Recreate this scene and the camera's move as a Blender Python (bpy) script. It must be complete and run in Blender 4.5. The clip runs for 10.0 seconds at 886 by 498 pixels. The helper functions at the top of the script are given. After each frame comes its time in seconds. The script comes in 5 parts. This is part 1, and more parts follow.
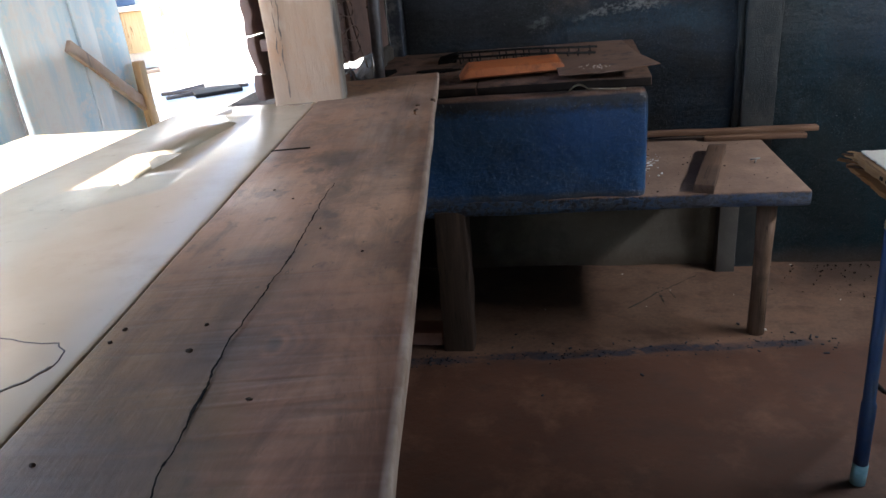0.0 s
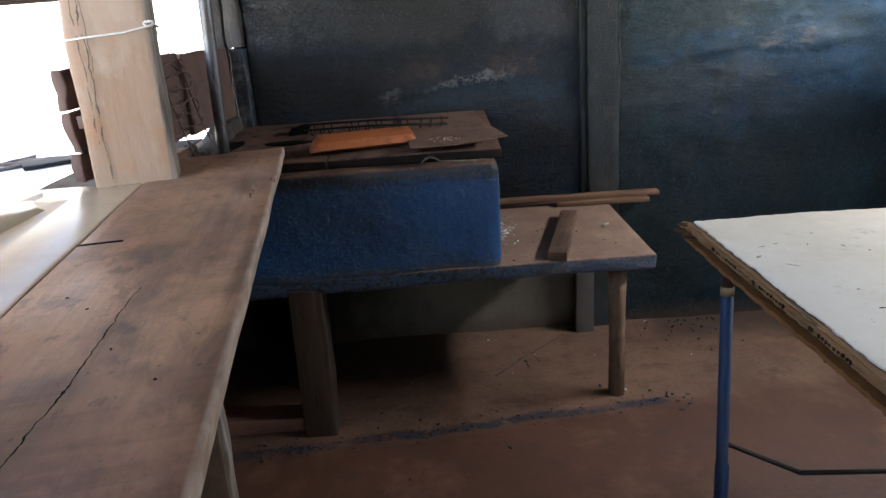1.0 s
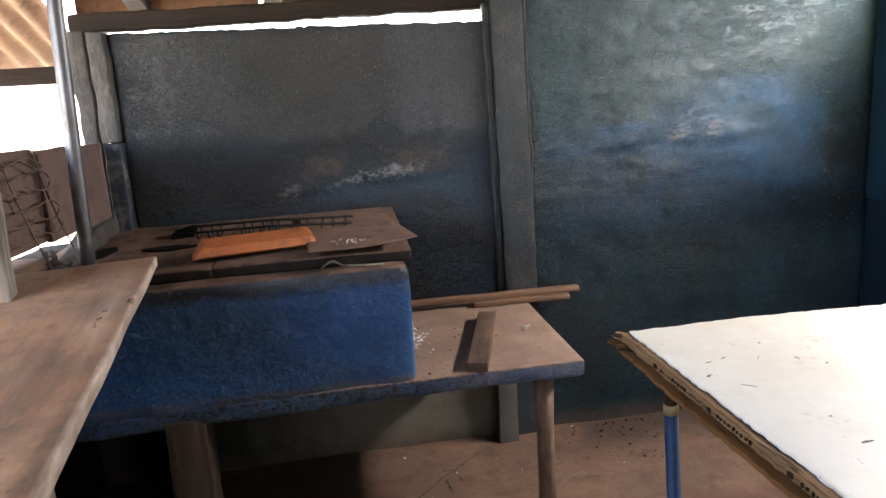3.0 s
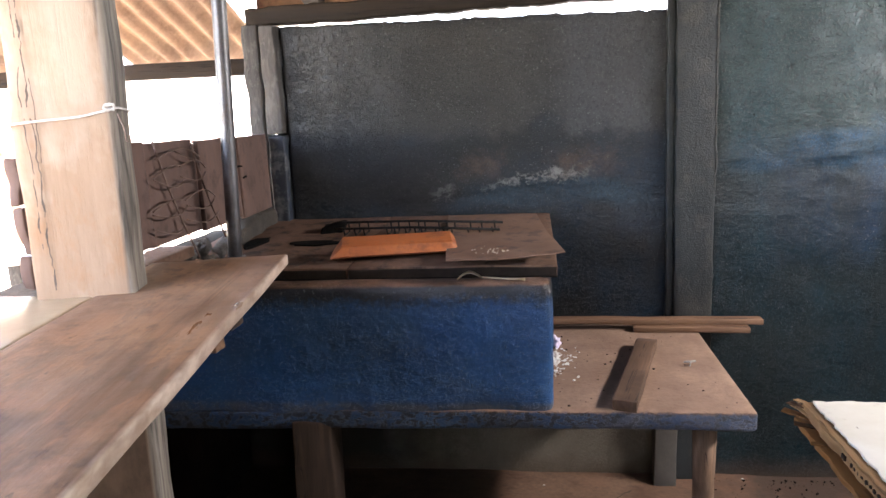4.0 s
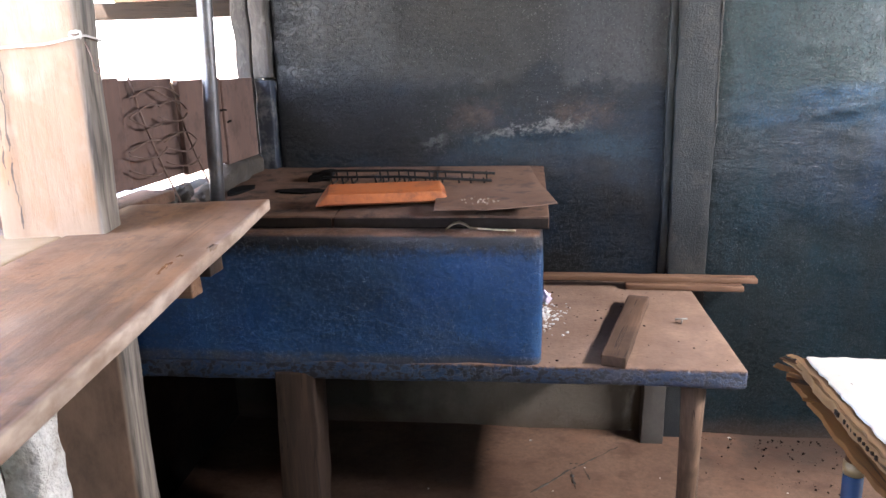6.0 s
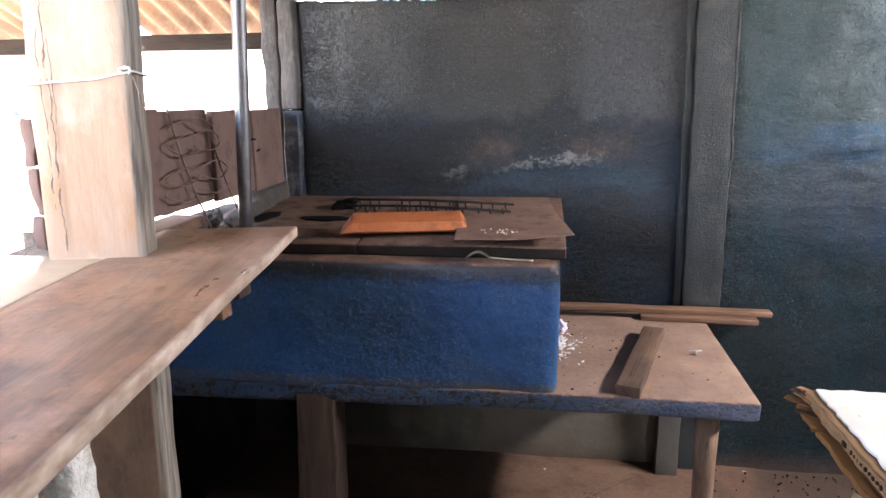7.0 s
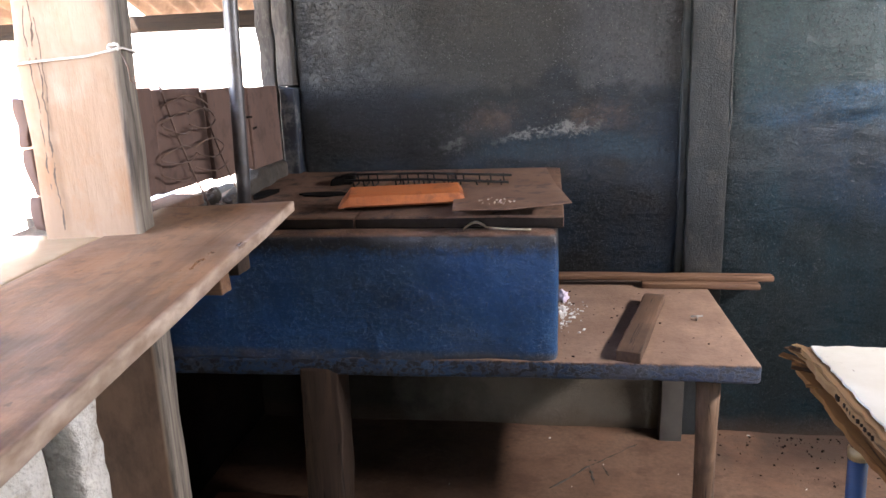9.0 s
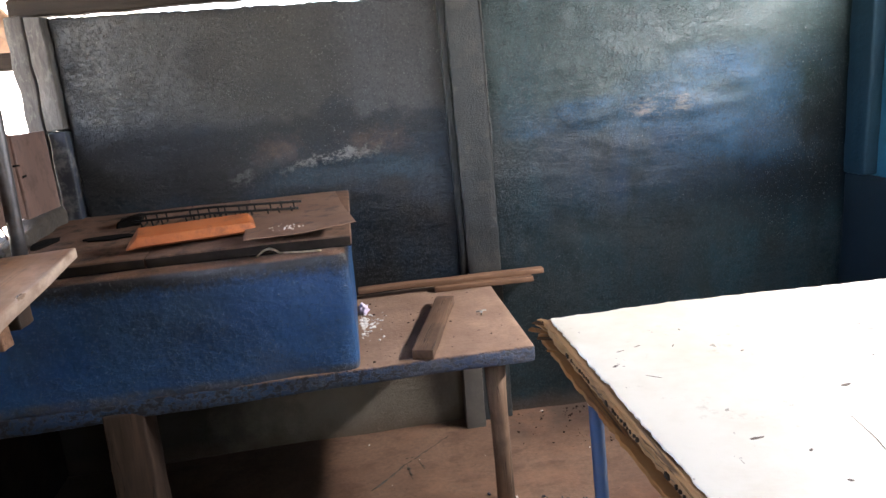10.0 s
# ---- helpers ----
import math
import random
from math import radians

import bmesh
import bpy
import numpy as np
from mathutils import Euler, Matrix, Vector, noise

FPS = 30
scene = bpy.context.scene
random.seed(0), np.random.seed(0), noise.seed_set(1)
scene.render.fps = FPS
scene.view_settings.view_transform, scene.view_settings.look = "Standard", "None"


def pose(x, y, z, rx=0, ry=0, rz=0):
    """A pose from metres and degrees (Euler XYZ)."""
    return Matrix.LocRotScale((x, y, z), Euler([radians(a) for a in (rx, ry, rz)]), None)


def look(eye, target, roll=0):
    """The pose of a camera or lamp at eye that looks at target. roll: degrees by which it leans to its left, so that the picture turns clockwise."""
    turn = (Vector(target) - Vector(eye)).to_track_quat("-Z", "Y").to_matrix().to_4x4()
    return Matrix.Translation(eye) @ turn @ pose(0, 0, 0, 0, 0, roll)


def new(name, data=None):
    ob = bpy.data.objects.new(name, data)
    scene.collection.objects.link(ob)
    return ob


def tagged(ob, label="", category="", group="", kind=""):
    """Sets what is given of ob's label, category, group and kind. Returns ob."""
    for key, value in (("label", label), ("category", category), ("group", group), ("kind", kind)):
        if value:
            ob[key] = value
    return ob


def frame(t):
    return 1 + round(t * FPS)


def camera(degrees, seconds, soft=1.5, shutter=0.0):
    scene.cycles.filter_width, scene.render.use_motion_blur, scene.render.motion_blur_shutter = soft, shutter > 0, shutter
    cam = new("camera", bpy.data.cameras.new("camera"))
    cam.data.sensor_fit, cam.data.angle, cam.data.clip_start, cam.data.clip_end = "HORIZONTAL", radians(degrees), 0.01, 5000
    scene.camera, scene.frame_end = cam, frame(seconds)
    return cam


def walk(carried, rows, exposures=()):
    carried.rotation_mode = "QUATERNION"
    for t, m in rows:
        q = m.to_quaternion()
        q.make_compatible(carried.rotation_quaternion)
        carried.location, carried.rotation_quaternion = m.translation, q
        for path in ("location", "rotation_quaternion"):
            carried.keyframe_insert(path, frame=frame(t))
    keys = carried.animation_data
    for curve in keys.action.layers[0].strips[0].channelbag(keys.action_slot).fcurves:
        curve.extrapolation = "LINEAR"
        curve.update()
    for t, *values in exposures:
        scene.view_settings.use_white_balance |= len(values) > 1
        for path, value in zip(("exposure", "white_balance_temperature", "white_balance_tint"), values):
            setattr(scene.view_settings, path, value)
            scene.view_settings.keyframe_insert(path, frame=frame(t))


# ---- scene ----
cam = camera(65.6, 10.0)
PATH = [
    (0, (-0.203, -2.911, 1.361), (-0.561, -1.107, 0.577), -5.6),
    (0.5, (-0.18, -2.876, 1.369), (-0.358, -1.023, 0.638), -5.2),
    (1, (-0.145, -2.809, 1.379), (-0.141, -0.919, 0.723), -4.1),
    (1.5, (-0.136, -2.786, 1.396), (-0.048, -0.862, 0.857), -2.3),
    (2, (-0.122, -2.75, 1.405), (0.129, -0.815, 0.967), 0.0),
    (2.5, (-0.103, -2.676, 1.395), (0.337, -0.762, 1.015), -4.0),
    (3, (-0.109, -2.573, 1.369), (0.161, -0.637, 0.943), -3.8),
    (3.2, (-0.096, -2.529, 1.389), (-0.008, -0.573, 0.983), -4.3),
    (4.3, (0.015, -2.357, 1.359), (-0.255, -0.424, 0.923), -2.4),
    (4.5, (0.016, -2.342, 1.349), (-0.245, -0.421, 0.859), -2.6),
    (5, (0.004, -2.319, 1.334), (-0.234, -0.405, 0.805), -1.7),
    (6.5, (0.013, -2.365, 1.335), (-0.237, -0.45, 0.818), -1.2),
    (7, (0.006, -2.394, 1.35), (-0.281, -0.466, 0.903), -0.7),
    (7.5, (0.002, -2.415, 1.357), (-0.291, -0.478, 0.951), -0.9),
    (8, (0.005, -2.394, 1.342), (-0.292, -0.472, 0.878), -0.9),
    (8.5, (0.013, -2.396, 1.341), (-0.267, -0.477, 0.852), -0.5),
    (9, (0.029, -2.398, 1.332), (-0.277, -0.488, 0.825), -2.4),
    (9.5, (0.061, -2.426, 1.349), (0.031, -0.479, 0.892), -3.1),
    (10, (0.099, -2.54, 1.352), (0.325, -0.611, 0.873), -5.1),
]
EXPOSURES = [(0, 2.94, 5800, 9), (1, 3.14, 6100, 10), (1.5, 3.40, 6050, 11), (2, 3.67, 6250, 12), (2.5, 3.76, 6600, 12), (3.2, 3.90, 6500, 14), (4.5, 4.14, 6600, 16), (5, 4.28, 6550, 17), (6.5, 4.42, 6150, 16), (7.5, 4.20, 6450, 17), (8, 4.12, 6500, 17), (9, 4.11, 6500, 17), (9.5, 4.20, 6350, 14), (10, 4.26, 6450, 14)]
walk(cam, [(t, look(eye, target, roll)) for t, eye, target, roll in PATH], EXPOSURES)

# ---- light ----
world = bpy.data.worlds.new("sky")
scene.world = world
world.use_nodes = True
wn = world.node_tree
sky = wn.nodes.new("ShaderNodeTexSky")
sky.sky_type = "NISHITA"
sky.sun_disc = False
SUN_ELEV, SUN_AZ = radians(52), radians(-160)      # azimuth clockwise from +y
sky.sun_elevation, sky.sun_rotation = SUN_ELEV, SUN_AZ
wn.links.new(sky.outputs[0], wn.nodes["Background"].inputs[0])
wn.nodes["Background"].inputs[1].default_value = 0.15
sun = new("sun", bpy.data.lights.new("sun", "SUN"))
sun.data.energy, sun.data.angle, sun.data.color = 5.0, radians(0.5), (1.0, 0.93, 0.82)
to_sun = Vector((math.sin(SUN_AZ) * math.cos(SUN_ELEV), math.cos(SUN_AZ) * math.cos(SUN_ELEV), math.sin(SUN_ELEV)))
sun.matrix_world = look(to_sun * 20, (0, 0, 0))


def opening_light(name, eye, target, sx, sy, watts, color, spread=180):
    """Sky light that enters by an opening."""
    ob = new(name, bpy.data.lights.new(name, "AREA"))
    ob.data.shape, ob.data.size, ob.data.size_y = "RECTANGLE", sx, sy
    ob.data.energy, ob.data.color, ob.data.spread = watts, color, radians(spread)
    ob.matrix_world = look(eye, target)
    return ob


opening_light("gable_gap_light", (2.17, -1.05, 1.84), (1.62, -1.03, 0.8), 1.1, 0.16, 5.3, (1.0, 0.97, 0.93), 150)
opening_light("eave_gap_light", (-0.18, 0.16, 1.69), (-0.18, -1.2, 1.35), 1.25, 0.04, 0.30, (1.0, 0.97, 0.93))
opening_light("counter_opening_light", (-1.35, -2.3, 1.55), (0.5, -1.6, 1.0), 1.8, 0.8, 0.562, (1.0, 0.90, 0.78))

opening_light("corner_gap_light", (2.16, -0.42, 1.80), (1.2, -0.02, 1.45), 0.5, 0.10, 2.12, (1.0, 0.97, 0.93))
opening_light("window_gap_light", (-1.16, -0.68, 1.318), (-0.1, -0.1, 1.36), 0.65, 0.03, 0.045, (1.0, 0.95, 0.88), 80)

# ---- materials ----


class Nodes:
    """Short forms for building a node material."""

    def __init__(self, name):
        self.m = bpy.data.materials.new(name)
        self.m.use_nodes = True
        self.t = self.m.node_tree
        self.bsdf = self.t.nodes["Principled BSDF"]
        self.coord = self.t.nodes.new("ShaderNodeTexCoord").outputs["Object"]

    def put(self, sock, v):
        if hasattr(v, "links"):
            self.t.links.new(v, sock)
        elif isinstance(v, (tuple, list)) and len(v) == 3 and sock.type == "RGBA":
            sock.default_value = (*v, 1)
        elif sock.type == "RGBA":
            sock.default_value = (v, v, v, 1)
        else:
            sock.default_value = v

    def stretch(self, s, off=(0, 0, 0)):
        n = self.t.nodes.new("ShaderNodeMapping")
        n.inputs["Scale"].default_value = s
        n.inputs["Location"].default_value = off
        self.put(n.inputs["Vector"], self.coord)
        return n.outputs[0]

    def noise(self, scale, detail=4.0, rough=0.55, vec=None, distort=0.0):
        n = self.t.nodes.new("ShaderNodeTexNoise")
        self.put(n.inputs["Vector"], vec or self.coord)
        n.inputs["Scale"].default_value, n.inputs["Detail"].default_value = scale, detail
        n.inputs["Roughness"].default_value, n.inputs["Distortion"].default_value = rough, distort
        return n.outputs["Fac"]

    def cells(self, scale, vec=None):
        n = self.t.nodes.new("ShaderNodeTexVoronoi")
        self.put(n.inputs["Vector"], vec or self.coord)
        n.inputs["Scale"].default_value = scale
        return n.outputs["Distance"]

    def ramp(self, fac, *stops):
        n = self.t.nodes.new("ShaderNodeValToRGB")
        self.put(n.inputs[0], fac)
        e = n.color_ramp.elements
        while len(e) < len(stops):
            e.new(0.5)
        for k, (p, c) in zip(e, stops):
            k.position = p
            k.color = (*c, 1) if isinstance(c, tuple) else (c, c, c, 1)
        return n.outputs[0]

    def mix(self, fac, a, b, blend="MIX"):
        n = self.t.nodes.new("ShaderNodeMix")
        n.data_type, n.blend_type = "RGBA", blend
        self.put(n.inputs[0], fac), self.put(n.inputs[6], a), self.put(n.inputs[7], b)
        return n.outputs[2]

    def calc(self, op, a, b=0.0):
        n = self.t.nodes.new("ShaderNodeMath")
        n.operation = op
        self.put(n.inputs[0], a), self.put(n.inputs[1], b)
        return n.outputs[0]

    def axes(self):
        n = self.t.nodes.new("ShaderNodeSeparateXYZ")
        self.put(n.inputs[0], self.coord)
        return n.outputs

    def band(self, v, a, b, soft):
        """1 between a and b, falling to 0 within soft outside."""
        up = self.span(v, a - soft, a)
        down = self.span(v, b + soft, b)
        return self.calc("MULTIPLY", up, down)

    def span(self, v, a, b):
        n = self.t.nodes.new("ShaderNodeMapRange")
        self.put(n.inputs[0], v)
        n.inputs[1].default_value, n.inputs[2].default_value = a, b
        return n.outputs[0]

    def random(self):
        return self.t.nodes.new("ShaderNodeObjectInfo").outputs["Random"]

    def done(self, color, rough=0.7, height=None, strength=0.3, dist=0.01, metal=0.0, spec=0.5):
        self.put(self.bsdf.inputs["Base Color"], color)
        self.put(self.bsdf.inputs["Roughness"], rough)
        self.put(self.bsdf.inputs["Metallic"], metal)
        self.put(self.bsdf.inputs["Specular IOR Level"], spec)
        if height is not None:
            b = self.t.nodes.new("ShaderNodeBump")
            b.inputs["Strength"].default_value, b.inputs["Distance"].default_value = strength, dist
            self.put(b.inputs["Height"], height)
            self.t.links.new(b.outputs[0], self.bsdf.inputs["Normal"])
        return self.m


def plain(name, a, b, scale=6.0, rough=0.7, fine=60.0, strength=0.3, dist=0.004, metal=0.0, spec=0.5, dirt=None, stretch=None):
    n = Nodes(name)
    vec = n.stretch(stretch) if stretch else None
    big, small = n.noise(scale, 5, 0.6, vec), n.noise(fine, 4, 0.6, vec)
    col = n.mix(n.ramp(big, (0.3, 0.0), (0.7, 1.0)), a, b)
    col = n.mix(n.ramp(small, (0.35, 0.35), (0.7, 0.0)), col, tuple(0.55 * v for v in a))
    if dirt:
        col = n.mix(n.ramp(n.noise(scale * 2.3, 6, 0.65), (0.52, 0.0), (0.66, 0.9)), col, dirt)
    r = n.calc("ADD", n.calc("MULTIPLY", small, 0.25), rough - 0.12)
    return n.done(col, r, n.calc("ADD", small, n.calc("MULTIPLY", big, 1.5)), strength, dist, metal, spec)


def wood(name, dark, light, axis=1, rough=0.65, stain=None, strength=0.35, fine=90.0, spec=0.25):
    """Sawn wood with its grain along one local axis."""
    n = Nodes(name)
    s = [1.0, 1.0, 1.0]
    s[axis] = 0.05
    grain = n.noise(fine, 5, 0.65, n.stretch(tuple(s)), 0.4)
    rings = n.noise(14.0, 3, 0.5, n.stretch(tuple(s)), 1.2)
    blot = n.noise(3.5, 5, 0.6)
    col = n.mix(n.ramp(grain, (0.3, 0.0), (0.7, 1.0)), dark, light)
    col = n.mix(n.ramp(rings, (0.42, 0.55), (0.62, 0.0)), col, tuple(0.6 * v for v in dark))
    col = n.mix(n.random(), col, n.mix(0.25, col, tuple(0.8 * v for v in light)))
    if stain:
        col = n.mix(n.ramp(blot, (0.5, 0.0), (0.66, 0.8)), col, stain)
    s[axis] = 0.03
    line = n.noise(22.0, 3, 0.6, n.stretch(tuple(s), (3, 1, 2)), 0.8)
    crack = n.calc("MULTIPLY", n.ramp(line, (0.485, 0.0), (0.497, 1.0), (0.503, 1.0), (0.515, 0.0)), n.ramp(n.noise(5.0, 3), (0.48, 0.0), (0.56, 0.9)))
    col = n.mix(crack, col, tuple(0.25 * v for v in dark))
    r = n.calc("ADD", n.calc("MULTIPLY", grain, 0.3), rough - 0.15)
    h = n.calc("SUBTRACT", n.calc("ADD", grain, n.calc("MULTIPLY", rings, 0.6)), n.calc("MULTIPLY", crack, 2.0))
    return n.done(col, r, h, strength, 0.003, 0.0, spec)


def wall_paint(name):
    """Dark blue oil paint on rough plaster, sooted grey higher up, worn along a ridge."""
    n = Nodes(name)
    x, y, z = n.axes()
    cloud, blot, fine = n.noise(1.7, 5, 0.6), n.noise(5.0, 6, 0.62), n.noise(70.0, 4, 0.6)
    mottle = n.noise(105.0, 4, 0.7, n.stretch((1, 1, 0.8), (3, 1, 1)))
    run = n.noise(7.0, 5, 0.6, n.stretch((1, 1, 0.16), (5, 0, 2)))
    wob = n.calc("MULTIPLY", n.calc("SUBTRACT", blot, 0.5), 0.5)
    xs, zs = n.calc("ADD", x, wob), n.calc("ADD", z, n.calc("MULTIPLY", n.calc("SUBTRACT", cloud, 0.5), 0.35))
    # east of the pilaster: teal oil paint that runs downwards, a clear blue field, shade painted into the far corner
    teal = n.mix(n.ramp(run, (0.40, 0.0), (0.60, 1.0)), (0.0024, 0.0082, 0.0115), (0.0036, 0.018, 0.026))
    teal = n.mix(n.ramp(blot, (0.40, 0.0), (0.64, 0.75)), teal, (0.0085, 0.0125, 0.0135))
    grey = n.mix(n.ramp(blot, (0.35, 0.0), (0.65, 1.0)), (0.0050, 0.019, 0.021), (0.0145, 0.032, 0.032))
    grey = n.mix(n.ramp(run, (0.46, 0.0), (0.62, 0.6)), grey, (0.0055, 0.027, 0.035))
    up = n.span(n.calc("ADD", z, n.calc("MULTIPLY", wob, 0.35)), 1.06, 1.26)
    east = n.mix(n.calc("MULTIPLY", up, 0.88), teal, grey)
    field = n.calc("MULTIPLY", n.band(xs, 1.30, 1.74, 0.20), n.band(zs, 0.98, 1.32, 0.10))
    field = n.calc("MAXIMUM", field, n.calc("MULTIPLY", n.band(xs, 0.72, 1.3, 0.12), n.band(zs, 1.12, 1.20, 0.04)))
    low = n.calc("MULTIPLY", n.band(xs, 1.0, 1.7, 0.3), n.band(zs, 0.86, 1.10, 0.12))
    east = n.mix(n.calc("MULTIPLY", low, n.ramp(run, (0.40, 0.1), (0.60, 0.7))), east, (0.0045, 0.014, 0.037))
    east = n.mix(n.calc("MULTIPLY", field, n.ramp(n.noise(6.5, 5, 0.65, n.stretch((0.6, 1, 1.2), (3, 0, 9))), (0.36, 0.15), (0.60, 0.85))), east, (0.0048, 0.036, 0.076))
    # darker low down and towards the far corner: shade put into the colour
    corner_shade = n.calc("MULTIPLY", n.span(xs, 1.05, 1.75), n.span(zs, 1.20, 0.88))
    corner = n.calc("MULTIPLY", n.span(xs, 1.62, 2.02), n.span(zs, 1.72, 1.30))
    corner_shade = n.calc("MULTIPLY", n.calc("MAXIMUM", corner_shade, corner), n.span(z, 0.62, 0.80))
    east = n.mix(n.calc("MULTIPLY", corner_shade, 0.72), east, (0.0035, 0.0045, 0.006))
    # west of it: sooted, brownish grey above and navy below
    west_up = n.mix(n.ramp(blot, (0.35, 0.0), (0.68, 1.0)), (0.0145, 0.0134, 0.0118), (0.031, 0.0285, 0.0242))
    # darker towards the window side: missing shade put into the colour
    darkened = n.calc("MULTIPLY", n.span(n.calc("ADD", xs, n.calc("MULTIPLY", cloud, 0.3)), -0.10, -0.52), n.ramp(blot, (0.36, 0.75), (0.64, 0.35)))
    west_up = n.mix(darkened, west_up, (0.0085, 0.0080, 0.0070))
    # paler upright band near the pilaster: light put into the colour
    west_up = n.mix(n.calc("MULTIPLY", n.band(xs, 0.18, 0.36, 0.24), n.ramp(run, (0.34, 0.15), (0.60, 0.6))), west_up, (0.042, 0.045, 0.051))
    west_up = n.mix(n.calc("MULTIPLY", n.span(n.calc("ADD", x, n.calc("MULTIPLY", wob, 0.25)), 0.400, 0.430), n.ramp(run, (0.35, 0.35), (0.62, 0.75))), west_up, (0.012, 0.012, 0.0125))
    navy = n.mix(n.ramp(n.noise(3.4, 5, 0.62, n.stretch((1, 1, 1), (2, 5, 1))), (0.38, 0.0), (0.60, 1.0)), (0.0058, 0.0058, 0.0062), (0.0042, 0.0125, 0.024))
    # the screen's shadow, put into the colour: sharp upper edge, near-black band
    edge = n.calc("ADD", z, n.calc("MULTIPLY", wob, n.span(x, -0.6, 0.2)))
    screen_shadow = n.calc("MULTIPLY", n.band(zs, 1.07, 1.27, 0.06), n.span(xs, 0.22, -0.20))
    navy = n.mix(n.calc("MULTIPLY", screen_shadow, 0.93), navy, (0.0052, 0.0047, 0.0045))
    west = n.mix(n.span(edge, 1.245, 1.290), navy, west_up)
    under = n.calc("MULTIPLY", n.band(zs, 1.02, 1.085, 0.03), n.band(xs, -0.15, 0.35, 0.12))
    west = n.mix(n.calc("MULTIPLY", under, n.ramp(blot, (0.35, 0.2), (0.6, 0.9))), west, (0.012, 0.030, 0.046))
    west = n.mix(n.calc("MULTIPLY", n.span(n.calc("ADD", x, n.calc("MULTIPLY", wob, 0.12)), -0.775, -0.815), 0.85), west, (0.0045, 0.0055, 0.008))
    col = n.mix(n.span(x, 0.50, 0.56), west, east)
    col = n.mix(n.ramp(mottle, (0.38, 0.52), (0.53, 0.0)), col, (0.005, 0.006, 0.007))
    # bare plaster and rust-brown patches along the ridge
    ragged = n.calc("MULTIPLY", n.calc("SUBTRACT", n.noise(19.0, 7, 0.75, n.stretch((1, 1, 1), (2, 2, 8))), 0.5), 0.13)
    line = n.calc("ADD", n.calc("SUBTRACT", z, n.calc("MULTIPLY", x, 0.12)), n.calc("MULTIPLY", ragged, 1.35))
    ridge = n.band(line, 1.098, 1.112, 0.016)
    inx = n.calc("MAXIMUM", n.band(n.calc("ADD", x, n.calc("MULTIPLY", ragged, 1.5)), -0.09, 0.15, 0.08), n.calc("MULTIPLY", n.band(x, -0.33, -0.28, 0.03), 0.45))
    worn = n.calc("MULTIPLY", n.calc("MULTIPLY", ridge, inx), n.ramp(n.noise(42.0, 6, 0.75, n.stretch((0.7, 1, 1.2), (-1.1, 0, 0))), (0.44, 0.0), (0.54, 0.85)))
    col = n.mix(worn, col, (0.150, 0.146, 0.136))
    rx, rz = n.calc("ADD", x, n.calc("MULTIPLY", ragged, 2.4)), n.calc("ADD", z, n.calc("MULTIPLY", ragged, 1.1))
    rust = n.calc("MULTIPLY", n.calc("MULTIPLY", n.band(rz, 1.148, 1.172, 0.050), n.calc("MAXIMUM", n.band(rx, -0.19, -0.13, 0.07), n.band(rx, 0.14, 0.23, 0.10))), n.ramp(n.noise(26.0, 7, 0.75, n.stretch((0.8, 1, 1.2), (3, 1, 7))), (0.34, 0.0), (0.60, 0.62)))
    col = n.mix(rust, col, (0.074, 0.045, 0.030))
    worn2 = n.calc("MULTIPLY", n.calc("MULTIPLY", n.band(n.calc("ADD", z, ragged), 1.165, 1.205, 0.02), n.band(x, 1.20, 1.36, 0.08)), n.ramp(n.noise(26.0, 6, 0.7, n.stretch((0.5, 1, 1.4))), (0.44, 0.0), (0.60, 0.7)))
    col = n.mix(worn2, col, (0.135, 0.112, 0.094))
    flecks = n.calc("MULTIPLY", n.ramp(n.noise(150.0, 3, 0.6), (0.66, 0.0), (0.71, 0.75)), n.ramp(n.noise(4.2, 4, 0.6, n.stretch((1, 1, 1), (7, 7, 1))), (0.42, 0.15), (0.62, 1.0)))
    col = n.mix(flecks, col, (0.17, 0.175, 0.17))
    # specular glints on the rough paint, drawn as pale specks
    glint = n.calc("MULTIPLY", n.ramp(n.noise(165.0, 2, 0.5, n.stretch((1, 1, 1), (4, 9, 6))), (0.63, 0.0), (0.69, 0.8)), n.mix(n.span(z, 1.22, 1.34), 0.35, n.mix(n.span(x, 0.5, 0.6), 0.9, 0.45)))
    col = n.mix(glint, col, (0.085, 0.084, 0.080))
    pits = n.ramp(n.noise(88.0, 4, 0.7, n.stretch((1, 1, 0.9), (8, 3, 2))), (0.60, 0.0), (0.66, 0.8))
    col = n.mix(pits, col, (0.0035, 0.0038, 0.0045))
    # unpainted plaster below the slab, its shade towards the stove side put into the colour
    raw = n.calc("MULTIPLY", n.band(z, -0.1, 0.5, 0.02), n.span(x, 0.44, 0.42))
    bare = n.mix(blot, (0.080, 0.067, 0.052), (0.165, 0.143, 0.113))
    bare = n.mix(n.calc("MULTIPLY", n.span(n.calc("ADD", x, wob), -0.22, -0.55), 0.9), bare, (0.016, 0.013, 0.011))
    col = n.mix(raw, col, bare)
    # earth splashed up from the floor
    splash = n.span(n.calc("ADD", z, n.calc("MULTIPLY", blot, 0.12)), 0.14, 0.05)
    col = n.mix(n.calc("MULTIPLY", splash, 0.6), col, (0.075, 0.046, 0.030))
    rough = n.calc("ADD", n.calc("MULTIPLY", blot, 0.35), 0.34)
    rough = n.mix(n.calc("MAXIMUM", raw, corner_shade), rough, 0.9)
    spec = n.mix(n.calc("MAXIMUM", raw, corner_shade), n.mix(n.span(z, 1.0, 0.85), 0.34, 0.16), 0.05)
